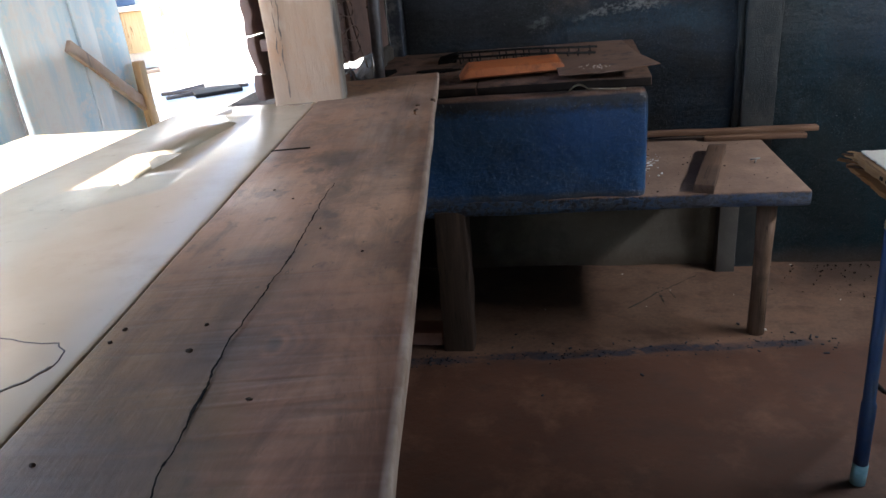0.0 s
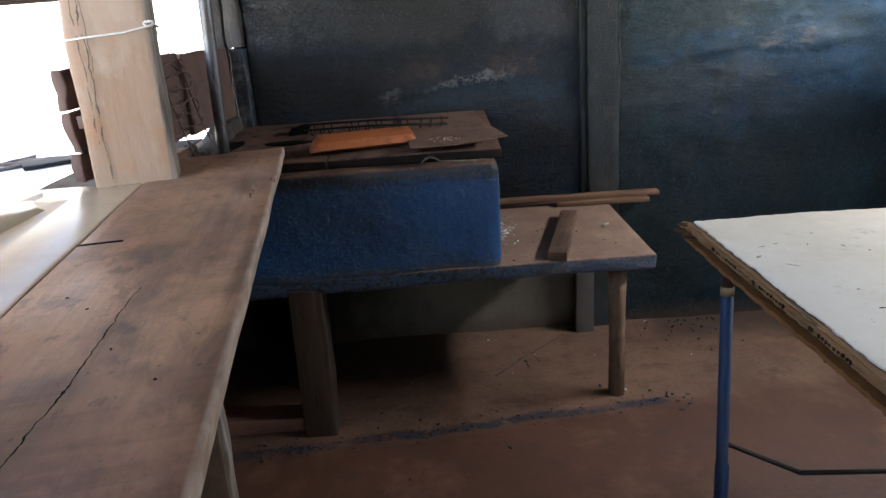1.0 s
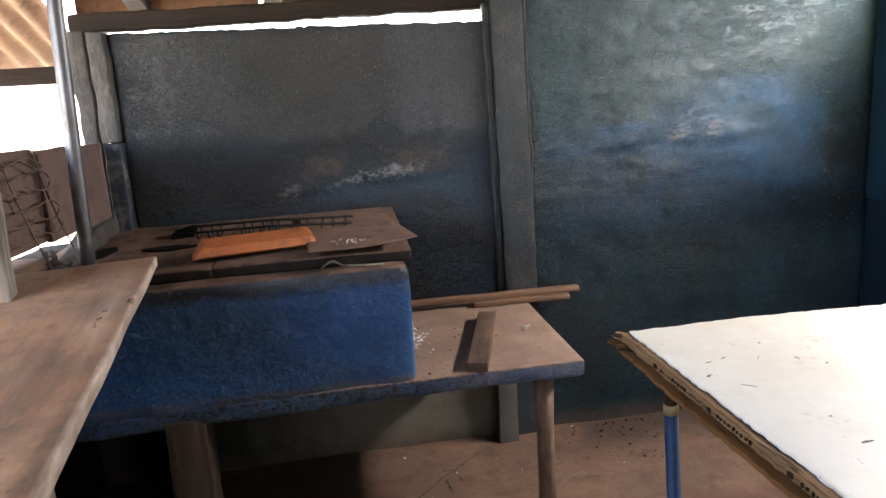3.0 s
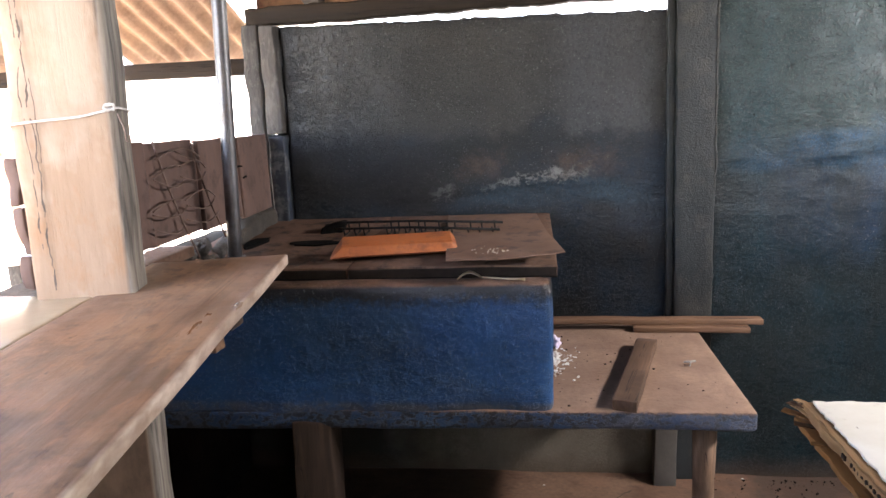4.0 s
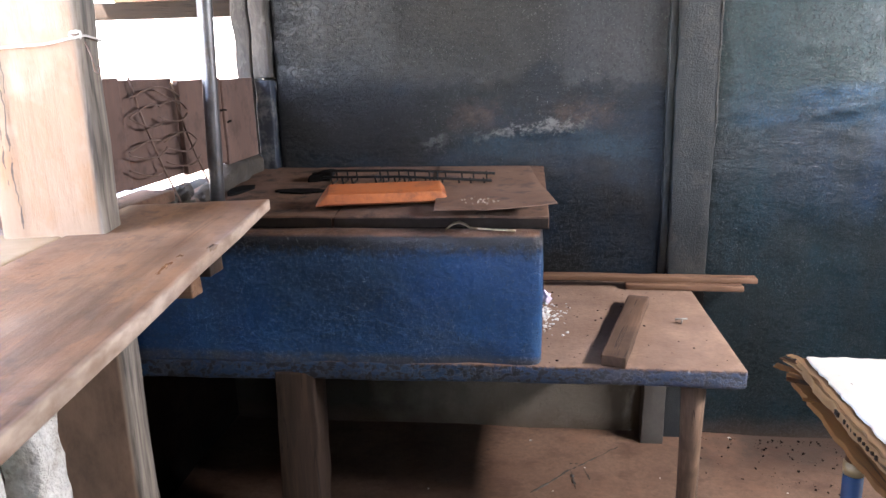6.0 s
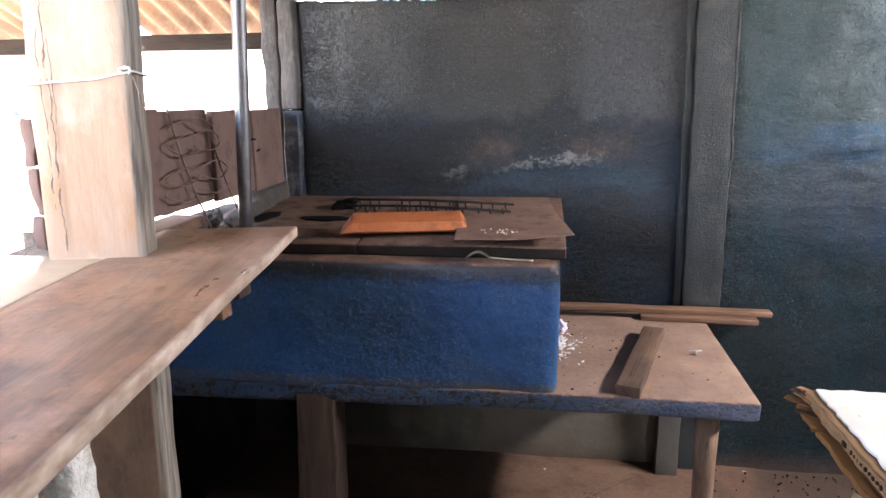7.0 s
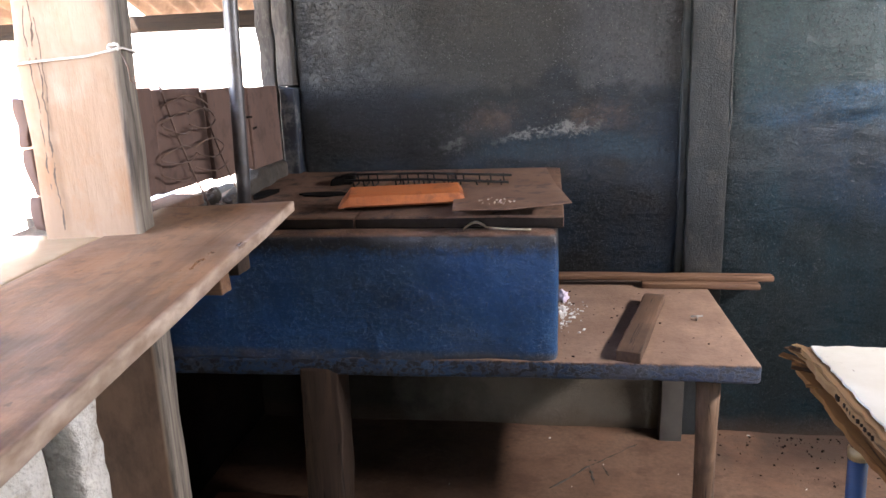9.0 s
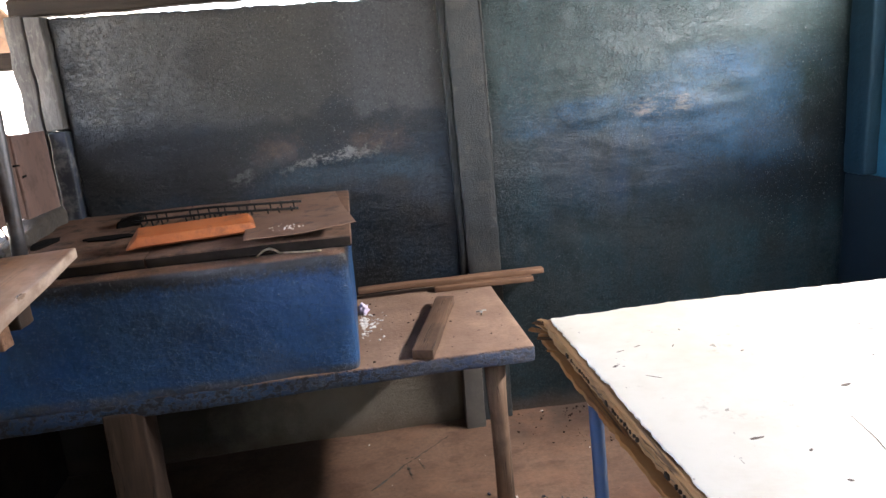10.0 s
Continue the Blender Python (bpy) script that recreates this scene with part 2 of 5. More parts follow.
    lumps = n.calc("MULTIPLY", n.noise(30.0, 4, 0.6), n.ramp(n.noise(2.3, 3, 0.5, n.stretch((1, 1, 1), (9, 2, 4))), (0.35, 0.2), (0.65, 0.8)))
    scrape = n.noise(24.0, 6, 0.72, n.stretch((0.45, 1, 1.5), (4, 0, 6)), 1.2)
    scrape = n.calc("MULTIPLY", n.ramp(scrape, (0.47, 0.0), (0.50, 1.0), (0.66, 0.3)), n.ramp(n.noise(2.6, 4, 0.6, n.stretch((1, 1, 1), (6, 6, 2))), (0.42, 0.0), (0.58, 1.0)))
    grit = n.ramp(n.noise(120.0, 3, 0.6), (0.58, 0.0), (0.70, 1.0))
    h = n.calc("ADD", n.calc("ADD", n.calc("MULTIPLY", scrape, 0.75), n.calc("MULTIPLY", mottle, 0.34)), n.calc("ADD", n.calc("MULTIPLY", n.calc("SUBTRACT", grit, pits), 0.6), n.calc("MULTIPLY", lumps, 0.7)))
    return n.done(col, rough, n.calc("ADD", h, n.calc("MULTIPLY", glint, 0.8)), 0.62, 0.007, 0.0, spec)


def blue_paint(name, a, b):
    """Thick blue oil paint brushed over lumpy clay: dabs, specks, a sooty rim, dust on top."""
    n = Nodes(name)
    x, y, z = n.axes()
    cloud, blot, fine = n.noise(2.6, 5, 0.6), n.noise(9.0, 6, 0.68), n.noise(85.0, 4, 0.6)
    dabs = n.noise(13.0, 6, 0.72, n.stretch((0.5, 1, 1.3), (1, 2, 4)), 1.0)
    col = n.mix(n.ramp(cloud, (0.38, 0.0), (0.60, 1.0)), a, b)
    col = n.mix(n.ramp(dabs, (0.50, 0.0), (0.60, 0.45)), col, (0.0065, 0.033, 0.086))
    col = n.mix(n.ramp(n.noise(5.5, 7, 0.7, n.stretch((0.8, 1, 1), (3, 9, 1))), (0.54, 0.0), (0.64, 0.5)), col, (0.007, 0.018, 0.042))
    col = n.mix(n.ramp(blot, (0.57, 0.0), (0.68, 0.25)), col, (0.022, 0.058, 0.120))
    dull = n.calc("MULTIPLY", n.span(n.calc("ADD", z, n.calc("MULTIPLY", n.calc("SUBTRACT", cloud, 0.5), 0.7)), 0.68, 0.84), n.ramp(n.noise(3.0, 6, 0.65, n.stretch((0.7, 1, 1.2), (5, 2, 8))), (0.36, 0.2), (0.60, 0.8)))
    col = n.mix(dull, col, (0.0125, 0.038, 0.080))
    dots = n.ramp(n.noise(140.0, 3, 0.6), (0.60, 0.0), (0.68, 1.0))
    # highlights on the brushed paint, put into the colour as pale specks
    glint = n.ramp(n.noise(120.0, 3, 0.6, n.stretch((0.8, 1, 1.2), (6, 1, 5))), (0.64, 0.0), (0.70, 0.6))
    col = n.mix(n.calc("MULTIPLY", glint, n.ramp(blot, (0.40, 0.1), (0.60, 1.0))), col, (0.050, 0.075, 0.120))
    col = n.mix(n.calc("MULTIPLY", dots, 0.5), col, (0.005, 0.008, 0.016))
    ragged = n.calc("ADD", z, n.calc("ADD", n.calc("MULTIPLY", n.calc("SUBTRACT", n.noise(18.0, 6, 0.7), 0.5), 0.045), n.calc("MULTIPLY", n.calc("SUBTRACT", blot, 0.5), 0.014)))
    sooty = n.calc("ADD", ragged, n.calc("MULTIPLY", n.calc("SUBTRACT", n.noise(70.0, 4, 0.65, n.stretch((1, 1, 1), (2, 8, 1))), 0.5), 0.075))
    col = n.mix(n.calc("MULTIPLY", n.span(sooty, 0.858, 0.893), 0.96), col, (0.0075, 0.0065, 0.0063))
    chips = n.calc("MULTIPLY", n.span(ragged, 0.855, 0.890), n.ramp(n.noise(75.0, 4, 0.6), (0.63, 0.0), (0.68, 0.75)))
    col = n.mix(chips, col, (0.10, 0.10, 0.10))
    foot = n.calc("MULTIPLY", n.span(z, 0.606, 0.592), n.ramp(n.noise(20.0, 5, 0.7), (0.35, 0.2), (0.55, 0.9)))
    col = n.mix(foot, col, (0.060, 0.064, 0.078))
    dust = n.span(z, 0.913, 0.919)
    col = n.mix(dust, col, n.mix(n.ramp(n.noise(11.0, 6, 0.7), (0.38, 0.0), (0.60, 1.0)), (0.045, 0.027, 0.020), (0.165, 0.092, 0.060)))
    patchy = n.ramp(n.noise(3.6, 4, 0.55, n.stretch((1, 1, 1), (1, 7, 3))), (0.40, 0.15), (0.62, 1.0))
    h = n.calc("ADD", n.calc("ADD", n.calc("MULTIPLY", fine, 0.3), n.calc("MULTIPLY", dots, n.calc("MULTIPLY", patchy, 0.6))), n.calc("MULTIPLY", n.calc("ADD", n.noise(22.0, 4, 0.6), n.calc("MULTIPLY", dabs, 0.8)), n.calc("MULTIPLY", patchy, 1.3)))
    return n.done(col, n.calc("ADD", n.calc("MULTIPLY", blot, 0.3), 0.27), n.calc("ADD", h, n.calc("MULTIPLY", n.calc("MULTIPLY", glint, patchy), 0.9)), 0.9, 0.007, 0.0, 0.48)


def slab_paint(name):
    """Blue edge, dusty brown top."""
    n = Nodes(name)
    x, y, z = n.axes()
    blot = n.noise(7.0, 6, 0.65)
    fine = n.noise(80.0, 4, 0.6)
    edge = n.mix(n.ramp(n.noise(4.0, 4), (0.35, 0.0), (0.65, 1.0)), (0.0075, 0.030, 0.078), (0.012, 0.042, 0.098))
    edge = n.mix(n.ramp(n.noise(9.0, 6, 0.7), (0.50, 0.0), (0.62, 0.7)), edge, (0.034, 0.038, 0.050))
    pits = n.ramp(n.noise(64.0, 5, 0.7, n.stretch((0.8, 1, 1.2))), (0.48, 0.0), (0.54, 0.9))
    edge = n.mix(pits, edge, (0.006, 0.0065, 0.009))
    edge = n.mix(n.calc("MULTIPLY", n.span(x, 0.0, 0.3), n.ramp(blot, (0.3, 0.1), (0.7, 0.6))), edge, (0.10, 0.10, 0.12))
    top = n.mix(n.ramp(blot, (0.3, 0.0), (0.7, 1.0)), (0.150, 0.086, 0.056), (0.245, 0.152, 0.104))
    top = n.mix(n.ramp(fine, (0.35, 0.4), (0.6, 0.0)), top, (0.12, 0.075, 0.05))
    up = n.span(n.calc("ADD", z, n.calc("MULTIPLY", n.calc("SUBTRACT", fine, 0.5), 0.012)), 0.574, 0.580)
    col = n.mix(up, edge, top)
    h = n.calc("ADD", n.calc("MULTIPLY", fine, 0.6), n.mix(up, n.calc("MULTIPLY", pits, -1.3), 0.4))
    return n.done(col, n.mix(up, 0.55, 0.88), h, 0.6, 0.006)


def floor_earth(name):
    """Reddish trodden earth, greyer cement near the wall, a line of dripped blue paint."""
    n = Nodes(name)
    x, y, z = n.axes()
    blot, fine, big = n.noise(4.5, 6, 0.65), n.noise(60.0, 5, 0.65), n.noise(1.3, 4, 0.6)
    red = n.mix(n.ramp(big, (0.3, 0.0), (0.7, 1.0)), (0.056, 0.020, 0.010), (0.098, 0.039, 0.021))
    cem = n.mix(n.ramp(blot, (0.3, 0.0), (0.7, 1.0)), (0.095, 0.050, 0.031), (0.165, 0.098, 0.063))
    line = n.calc("ADD", n.calc("SUBTRACT", y, n.calc("MULTIPLY", x, 0.11)), n.calc("MULTIPLY", n.calc("SUBTRACT", blot, 0.5), 0.10))
    col = n.mix(n.span(line, -0.79, -0.70), red, cem)
    drip = n.calc("MULTIPLY", n.band(line, -0.752, -0.718, 0.012), n.ramp(n.noise(16.0, 5, 0.7), (0.38, 0.0), (0.48, 0.95)))
    drip = n.calc("MULTIPLY", drip, n.span(x, 0.68, 0.6))
    col = n.mix(drip, col, (0.012, 0.017, 0.032))
    soil = n.calc("MULTIPLY", n.span(n.calc("ADD", y, n.calc("MULTIPLY", n.calc("SUBTRACT", blot, 0.5), 0.3)), -0.26, -0.14), n.span(x, 0.50, 0.62))
    col = n.mix(n.calc("MULTIPLY", soil, 0.8), col, (0.026, 0.017, 0.013))
    col = n.mix(n.ramp(n.noise(45.0, 3, 0.6, n.stretch((1, 1, 1), (5, 3, 0))), (0.66, 0.0), (0.71, 0.7)), col, (0.03, 0.02, 0.016))
    col = n.mix(n.ramp(fine, (0.35, 0.45), (0.6, 0.0)), col, (0.06, 0.032, 0.02))
    stain = n.noise(9.0, 6, 0.7, n.stretch((0.7, 1, 1), (7, 1, 3)))
    col = n.mix(n.ramp(stain, (0.50, 0.0), (0.64, 0.75)), col, (0.055, 0.026, 0.017))
    col = n.mix(n.ramp(n.noise(3.3, 6, 0.7, n.stretch((1, 1, 1), (1, 8, 3))), (0.52, 0.0), (0.66, 0.5)), col, (0.19, 0.098, 0.058))
    h = n.calc("ADD", n.calc("MULTIPLY", fine, 0.3), n.calc("ADD", n.calc("MULTIPLY", blot, 1.6), stain))
    return n.done(col, n.calc("ADD", n.calc("MULTIPLY", blot, 0.35), 0.45), h, 0.45, 0.008)


def plank_wood(name):
    """Old worn counter plank: pinkish brown, darkly blotched, polished by use."""
    n = Nodes(name)
    x, y, z = n.axes()
    vec = n.stretch((1.0, 0.05, 1.0))
    grain, wide = n.noise(80.0, 6, 0.65, vec, 0.6), n.noise(13.0, 4, 0.55, vec, 2.0)
    blot, cloud, spot = n.noise(8.0, 6, 0.65, n.stretch((1, 0.7, 1))), n.noise(2.4, 5, 0.6), n.noise(24.0, 4, 0.6, n.stretch((1, 0.8, 1), (4, 4, 0)))
    saw = n.noise(42.0, 1, 0.4, n.stretch((0.10, 1.0, 0.2)), 1.2)
    col = n.mix(n.ramp(cloud, (0.35, 0.0), (0.65, 1.0)), (0.240, 0.116, 0.057), (0.350, 0.190, 0.102))
    col = n.mix(n.ramp(grain, (0.30, 0.20), (0.55, 0.0)), col, (0.125, 0.062, 0.036))
    col = n.mix(n.ramp(wide, (0.42, 0.22), (0.58, 0.0)), col, (0.13, 0.066, 0.040))
    col = n.mix(n.calc("MULTIPLY", n.ramp(saw, (0.34, 0.12), (0.50, 0.0)), n.ramp(cloud, (0.4, 0.2), (0.6, 1.0))), col, (0.09, 0.052, 0.038))
    col = n.mix(n.ramp(blot, (0.45, 0.0), (0.64, 0.78)), col, (0.074, 0.041, 0.024))
    smudge = n.noise(6.0, 7, 0.72, n.stretch((1.3, 0.45, 1), (9, 1, 4)), 0.8)
    col = n.mix(n.ramp(smudge, (0.51, 0.0), (0.57, 0.62)), col, (0.095, 0.054, 0.032))
    speck = n.noise(75.0, 3, 0.6, n.stretch((1, 0.6, 1), (3, 3, 0)))
    col = n.mix(n.ramp(speck, (0.66, 0.0), (0.71, 0.75)), col, (0.050, 0.030, 0.020))
    col = n.mix(n.ramp(spot, (0.59, 0.0), (0.68, 0.7)), col, (0.07, 0.042, 0.03))
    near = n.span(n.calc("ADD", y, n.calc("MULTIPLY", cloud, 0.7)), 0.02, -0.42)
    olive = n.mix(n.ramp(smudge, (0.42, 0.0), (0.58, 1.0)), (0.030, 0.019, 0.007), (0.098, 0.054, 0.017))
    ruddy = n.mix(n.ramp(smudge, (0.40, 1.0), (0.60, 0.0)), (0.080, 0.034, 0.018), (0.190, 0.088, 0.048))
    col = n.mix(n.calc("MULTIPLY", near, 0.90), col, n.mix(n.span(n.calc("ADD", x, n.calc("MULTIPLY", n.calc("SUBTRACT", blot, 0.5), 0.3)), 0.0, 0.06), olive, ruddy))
    # far end paler: the sheen seen there is put into the colour
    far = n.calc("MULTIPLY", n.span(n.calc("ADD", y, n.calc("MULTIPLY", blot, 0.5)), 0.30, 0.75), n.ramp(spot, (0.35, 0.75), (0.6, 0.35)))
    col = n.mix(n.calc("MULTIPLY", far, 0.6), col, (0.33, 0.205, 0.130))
    col = n.mix(n.calc("MULTIPLY", n.ramp(saw, (0.36, 0.55), (0.50, 0.0)), n.calc("MULTIPLY", near, n.ramp(spot, (0.40, 0.2), (0.56, 0.8)))), col, (0.045, 0.026, 0.016))
    # dark old stains: x, y, size across, size along, depth
    for sx, sy, ra, rb, k in ((0.0, -0.015, 0.055, 0.075, 0.75), (-0.015, -0.655, 0.060, 0.055, 0.7), (-0.02, -0.44, 0.050, 0.04, 0.55), (-0.06, -0.83, 0.08, 0.09, 0.6), (0.09, 0.45, 0.05, 0.10, 0.4)):
        ux, uy = n.calc("DIVIDE", n.calc("SUBTRACT", x, sx), ra), n.calc("DIVIDE", n.calc("SUBTRACT", y, sy), rb)
        away = n.calc("SQRT", n.calc("ADD", n.calc("MULTIPLY", ux, ux), n.calc("MULTIPLY", uy, uy)))
        spill = n.span(n.calc("ADD", away, n.calc("MULTIPLY", n.calc("SUBTRACT", blot, 0.5), 2.2)), 1.15, 0.35)
        col = n.mix(n.calc("MULTIPLY", spill, k), col, (0.040, 0.027, 0.021))
    # grain that swirls round a knot
    kx, ky = n.calc("SUBTRACT", x, 0.028), n.calc("MULTIPLY", n.calc("ADD", y, 0.652), 0.55)
    dist = n.calc("SQRT", n.calc("ADD", n.calc("MULTIPLY", kx, kx), n.calc("MULTIPLY", ky, ky)))
    wavy = n.calc("ADD", dist, n.calc("MULTIPLY", n.noise(18.0, 3), 0.022))
    swirl = n.calc("MULTIPLY", n.calc("ADD", n.calc("MULTIPLY", n.calc("SINE", n.calc("MULTIPLY", wavy, 520.0)), 0.5), 0.5), n.span(dist, 0.055, 0.012))
    col = n.mix(n.calc("MULTIPLY", swirl, 0.6), col, (0.07, 0.04, 0.028))
    col = n.mix(n.span(wavy, 0.020, 0.014), col, (0.05, 0.032, 0.024))
    vein = n.noise(30.0, 3, 0.5, n.stretch((1.0, 0.018, 1.0), (1, 4, 0)), 0.5)
    vein = n.calc("MULTIPLY", n.ramp(vein, (0.46, 0.0), (0.50, 1.0), (0.54, 0.0)), n.ramp(n.noise(4.0, 4, 0.6, n.stretch((1, 0.4, 1), (8, 2, 0))), (0.42, 0.0), (0.58, 0.45)))
    vein = n.calc("MULTIPLY", vein, n.span(x, -0.02, 0.05))
    col = n.mix(vein, col, (0.075, 0.036, 0.024))
    edge = n.span(x, 0.147, 0.156)
    pale = n.mix(n.ramp(n.noise(40.0, 4, 0.6, n.stretch((1, 0.4, 1))), (0.35, 0.0), (0.65, 1.0)), (0.26, 0.18, 0.13), (0.50, 0.40, 0.32))
    col = n.mix(edge, col, pale)
    h = n.calc("ADD", n.calc("MULTIPLY", grain, 0.22), n.calc("ADD", n.calc("MULTIPLY", saw, n.mix(near, 0.12, 0.9)), n.calc("MULTIPLY", blot, 1.0)))
    rough = n.calc("ADD", n.ramp(n.noise(5.0, 5, 0.6, n.stretch((1, 0.5, 1), (2, 7, 0))), (0.30, 0.27), (0.70, 0.54)), n.calc("MULTIPLY", spot, 0.12))
    polish = n.calc("MULTIPLY", n.calc("MULTIPLY", n.band(y, 0.0, 0.45, 0.35), n.span(n.calc("ADD", x, n.calc("MULTIPLY", n.calc("SUBTRACT", blot, 0.5), 0.12)), -0.06, 0.10)), n.ramp(n.noise(7.0, 4, 0.55, n.stretch((1, 0.5, 1), (7, 7, 0))), (0.32, 0.25), (0.66, 1.0)))
    polish = n.calc("MULTIPLY", polish, n.ramp(n.noise(60.0, 3, 0.5, n.stretch((1.0, 0.10, 1.0), (5, 2, 0))), (0.35, 0.55), (0.60, 1.0)))
    rough = n.mix(polish, n.calc("ADD", rough, 0.06), 0.25)
    return n.done(col, rough, h, 0.5, 0.005, 0.0, n.mix(polish, 0.40, 0.85))


def post_wood(name):
    """Pale hewn post: soft grain, ochre patches, greyed edges."""
    n = Nodes(name)
    vec = n.stretch((1.0, 1.0, 0.07))
    grain, soft, blot = n.noise(70.0, 5, 0.6, vec, 0.4), n.noise(9.0, 4, 0.6, n.stretch((1, 1, 0.25))), n.noise(10.0, 6, 0.7, n.stretch((1, 1, 0.5)))
    col = n.mix(n.ramp(soft, (0.35, 0.0), (0.65, 1.0)), (0.265, 0.168, 0.104), (0.345, 0.228, 0.150))
    col = n.mix(n.ramp(grain, (0.3, 0.26), (0.55, 0.0)), col, (0.24, 0.155, 0.105))
    col = n.mix(n.ramp(blot, (0.54, 0.0), (0.68, 0.6)), col, (0.31, 0.155, 0.070))
    seam = n.noise(16.0, 4, 0.65, n.stretch((1, 1, 0.06), (2, 3, 0)), 0.6)
    col = n.mix(n.ramp(seam, (0.58, 0.0), (0.64, 0.8)), col, (0.12, 0.075, 0.05))
    wash = n.noise(5.0, 5, 0.65, n.stretch((1, 1, 0.6), (6, 0, 2)))
    col = n.mix(n.ramp(wash, (0.50, 0.0), (0.62, 0.6)), col, (0.42, 0.34, 0.265))
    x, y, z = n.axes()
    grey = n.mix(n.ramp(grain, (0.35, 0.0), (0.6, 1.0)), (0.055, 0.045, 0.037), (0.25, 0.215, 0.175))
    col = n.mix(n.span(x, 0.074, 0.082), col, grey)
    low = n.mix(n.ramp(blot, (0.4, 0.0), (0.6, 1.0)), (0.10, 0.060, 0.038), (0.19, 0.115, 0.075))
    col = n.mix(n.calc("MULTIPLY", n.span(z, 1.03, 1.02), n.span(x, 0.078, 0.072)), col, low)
    return n.done(col, n.calc("ADD", n.calc("MULTIPLY", blot, 0.3), 0.45), n.calc("ADD", grain, n.calc("MULTIPLY", blot, 2.0)), 0.4, 0.003)


def peeling_wood(name):
    """Dark weathered wood with remains of whitewash."""
    n = Nodes(name)
    vec = n.stretch((1.0, 1.0, 0.15))
    grain, flake = n.noise(60.0, 5, 0.65, vec, 0.4), n.noise(48.0, 6, 0.75, n.stretch((1, 1, 0.4)))
    col = n.mix(n.ramp(grain, (0.35, 0.0), (0.65, 1.0)), (0.020, 0.017, 0.015), (0.060, 0.052, 0.045))
    col = n.mix(n.ramp(flake, (0.53, 0.0), (0.60, 0.8)), col, (0.078, 0.072, 0.062))
    return n.done(col, 0.75, n.calc("ADD", grain, n.calc("MULTIPLY", flake, 1.5)), 0.5, 0.004)


def table_sheet(name):
    """Dirty white laminated board."""
    n = Nodes(name)
    blot, fine = n.noise(3.0, 6, 0.65), n.noise(40.0, 5, 0.7)
    col = n.mix(n.ramp(blot, (0.4, 0.0), (0.7, 1.0)), (0.58, 0.54, 0.46), (0.46, 0.40, 0.30))
    col = n.mix(n.ramp(n.noise(14.0, 6, 0.75), (0.60, 0.0), (0.70, 0.45)), col, (0.27, 0.20, 0.13))
    col = n.mix(n.ramp(n.noise(52.0, 3, 0.6, n.stretch((1, 0.6, 1), (1, 5, 0))), (0.70, 0.0), (0.73, 0.7)), col, (0.10, 0.075, 0.055))
    scratch = n.noise(30.0, 3, 0.6, n.stretch((1.0, 0.06, 1.0), (2, 0, 0)), 1.0)
    col = n.mix(n.ramp(scratch, (0.70, 0.0), (0.73, 0.35)), col, (0.3, 0.22, 0.15))
    return n.done(col, n.calc("ADD", n.calc("MULTIPLY", blot, 0.3), 0.32), n.calc("ADD", fine, blot), 0.15, 0.004)


def ivory(name):
    """Smooth ivory laminate, faintly stained."""
    n = Nodes(name)
    cloud, fine = n.noise(2.2, 5, 0.6), n.noise(300.0, 2, 0.5)
    col = n.mix(n.ramp(cloud, (0.35, 0.0), (0.65, 1.0)), (0.39, 0.31, 0.20), (0.48, 0.395, 0.275))
    col = n.mix(n.ramp(n.noise(7.0, 6, 0.7), (0.52, 0.0), (0.70, 0.5)), col, (0.33, 0.25, 0.16))
    col = n.mix(n.ramp(n.noise(60.0, 3, 0.6), (0.70, 0.0), (0.74, 0.5)), col, (0.25, 0.19, 0.13))
    return n.done(col, n.calc("ADD", n.calc("MULTIPLY", cloud, 0.2), 0.12), n.calc("ADD", cloud, n.calc("MULTIPLY", fine, 0.1)), 0.1, 0.003, 0.0, 0.75)


def faded_boards(name):
    """Pale blue paint worn to grey wood."""
    n = Nodes(name)
    vec = n.stretch((1.0, 1.0, 0.12))
    a, b = n.noise(6.0, 6, 0.7, vec), n.noise(26.0, 6, 0.7)
    col = n.mix(n.ramp(a, (0.4, 0.0), (0.6, 1.0)), (0.50, 0.72, 0.83), (0.80, 0.85, 0.86))
    col = n.mix(n.ramp(b, (0.50, 0.0), (0.60, 0.85)), col, (0.78, 0.80, 0.80))
    col = n.mix(n.calc("MULTIPLY", n.random(), 0.22), col, (0.22, 0.42, 0.60))
    return n.done(col, 0.75, b, 0.3, 0.004)


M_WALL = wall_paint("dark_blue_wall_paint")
M_STOVE = blue_paint("blue_stove_paint", (0.0058, 0.041, 0.122), (0.0078, 0.054, 0.150))
M_SLAB = slab_paint("slab_paint")
M_FLOOR = floor_earth("earth_floor")
M_PLANK = plank_wood("counter_plank_wood")
M_TABLE = table_sheet("dirty_white_board")
M_BOARDS = faded_boards("faded_blue_boards")
M_PLY = wood("raw_plywood", (0.10, 0.038, 0.009), (0.25, 0.108, 0.028), 1, 0.85, (0.03, 0.012, 0.005))
M_PLY_DARK = wood("dark_plywood", (0.028, 0.011, 0.004), (0.115, 0.048, 0.016), 1, 0.85, (0.015, 0.008, 0.005))
M_POST = post_wood("pale_post_wood")
M_KNOT = plain("dark_split_wood", (0.07, 0.05, 0.04), (0.14, 0.105, 0.08), 30, 0.8, 90, 0.3, 0.002)
M_GREYWOOD = peeling_wood("peeling_post_wood")
M_LEG = wood("leg_wood", (0.09, 0.052, 0.032), (0.21, 0.135, 0.088), 2, 0.75, (0.045, 0.028, 0.02))
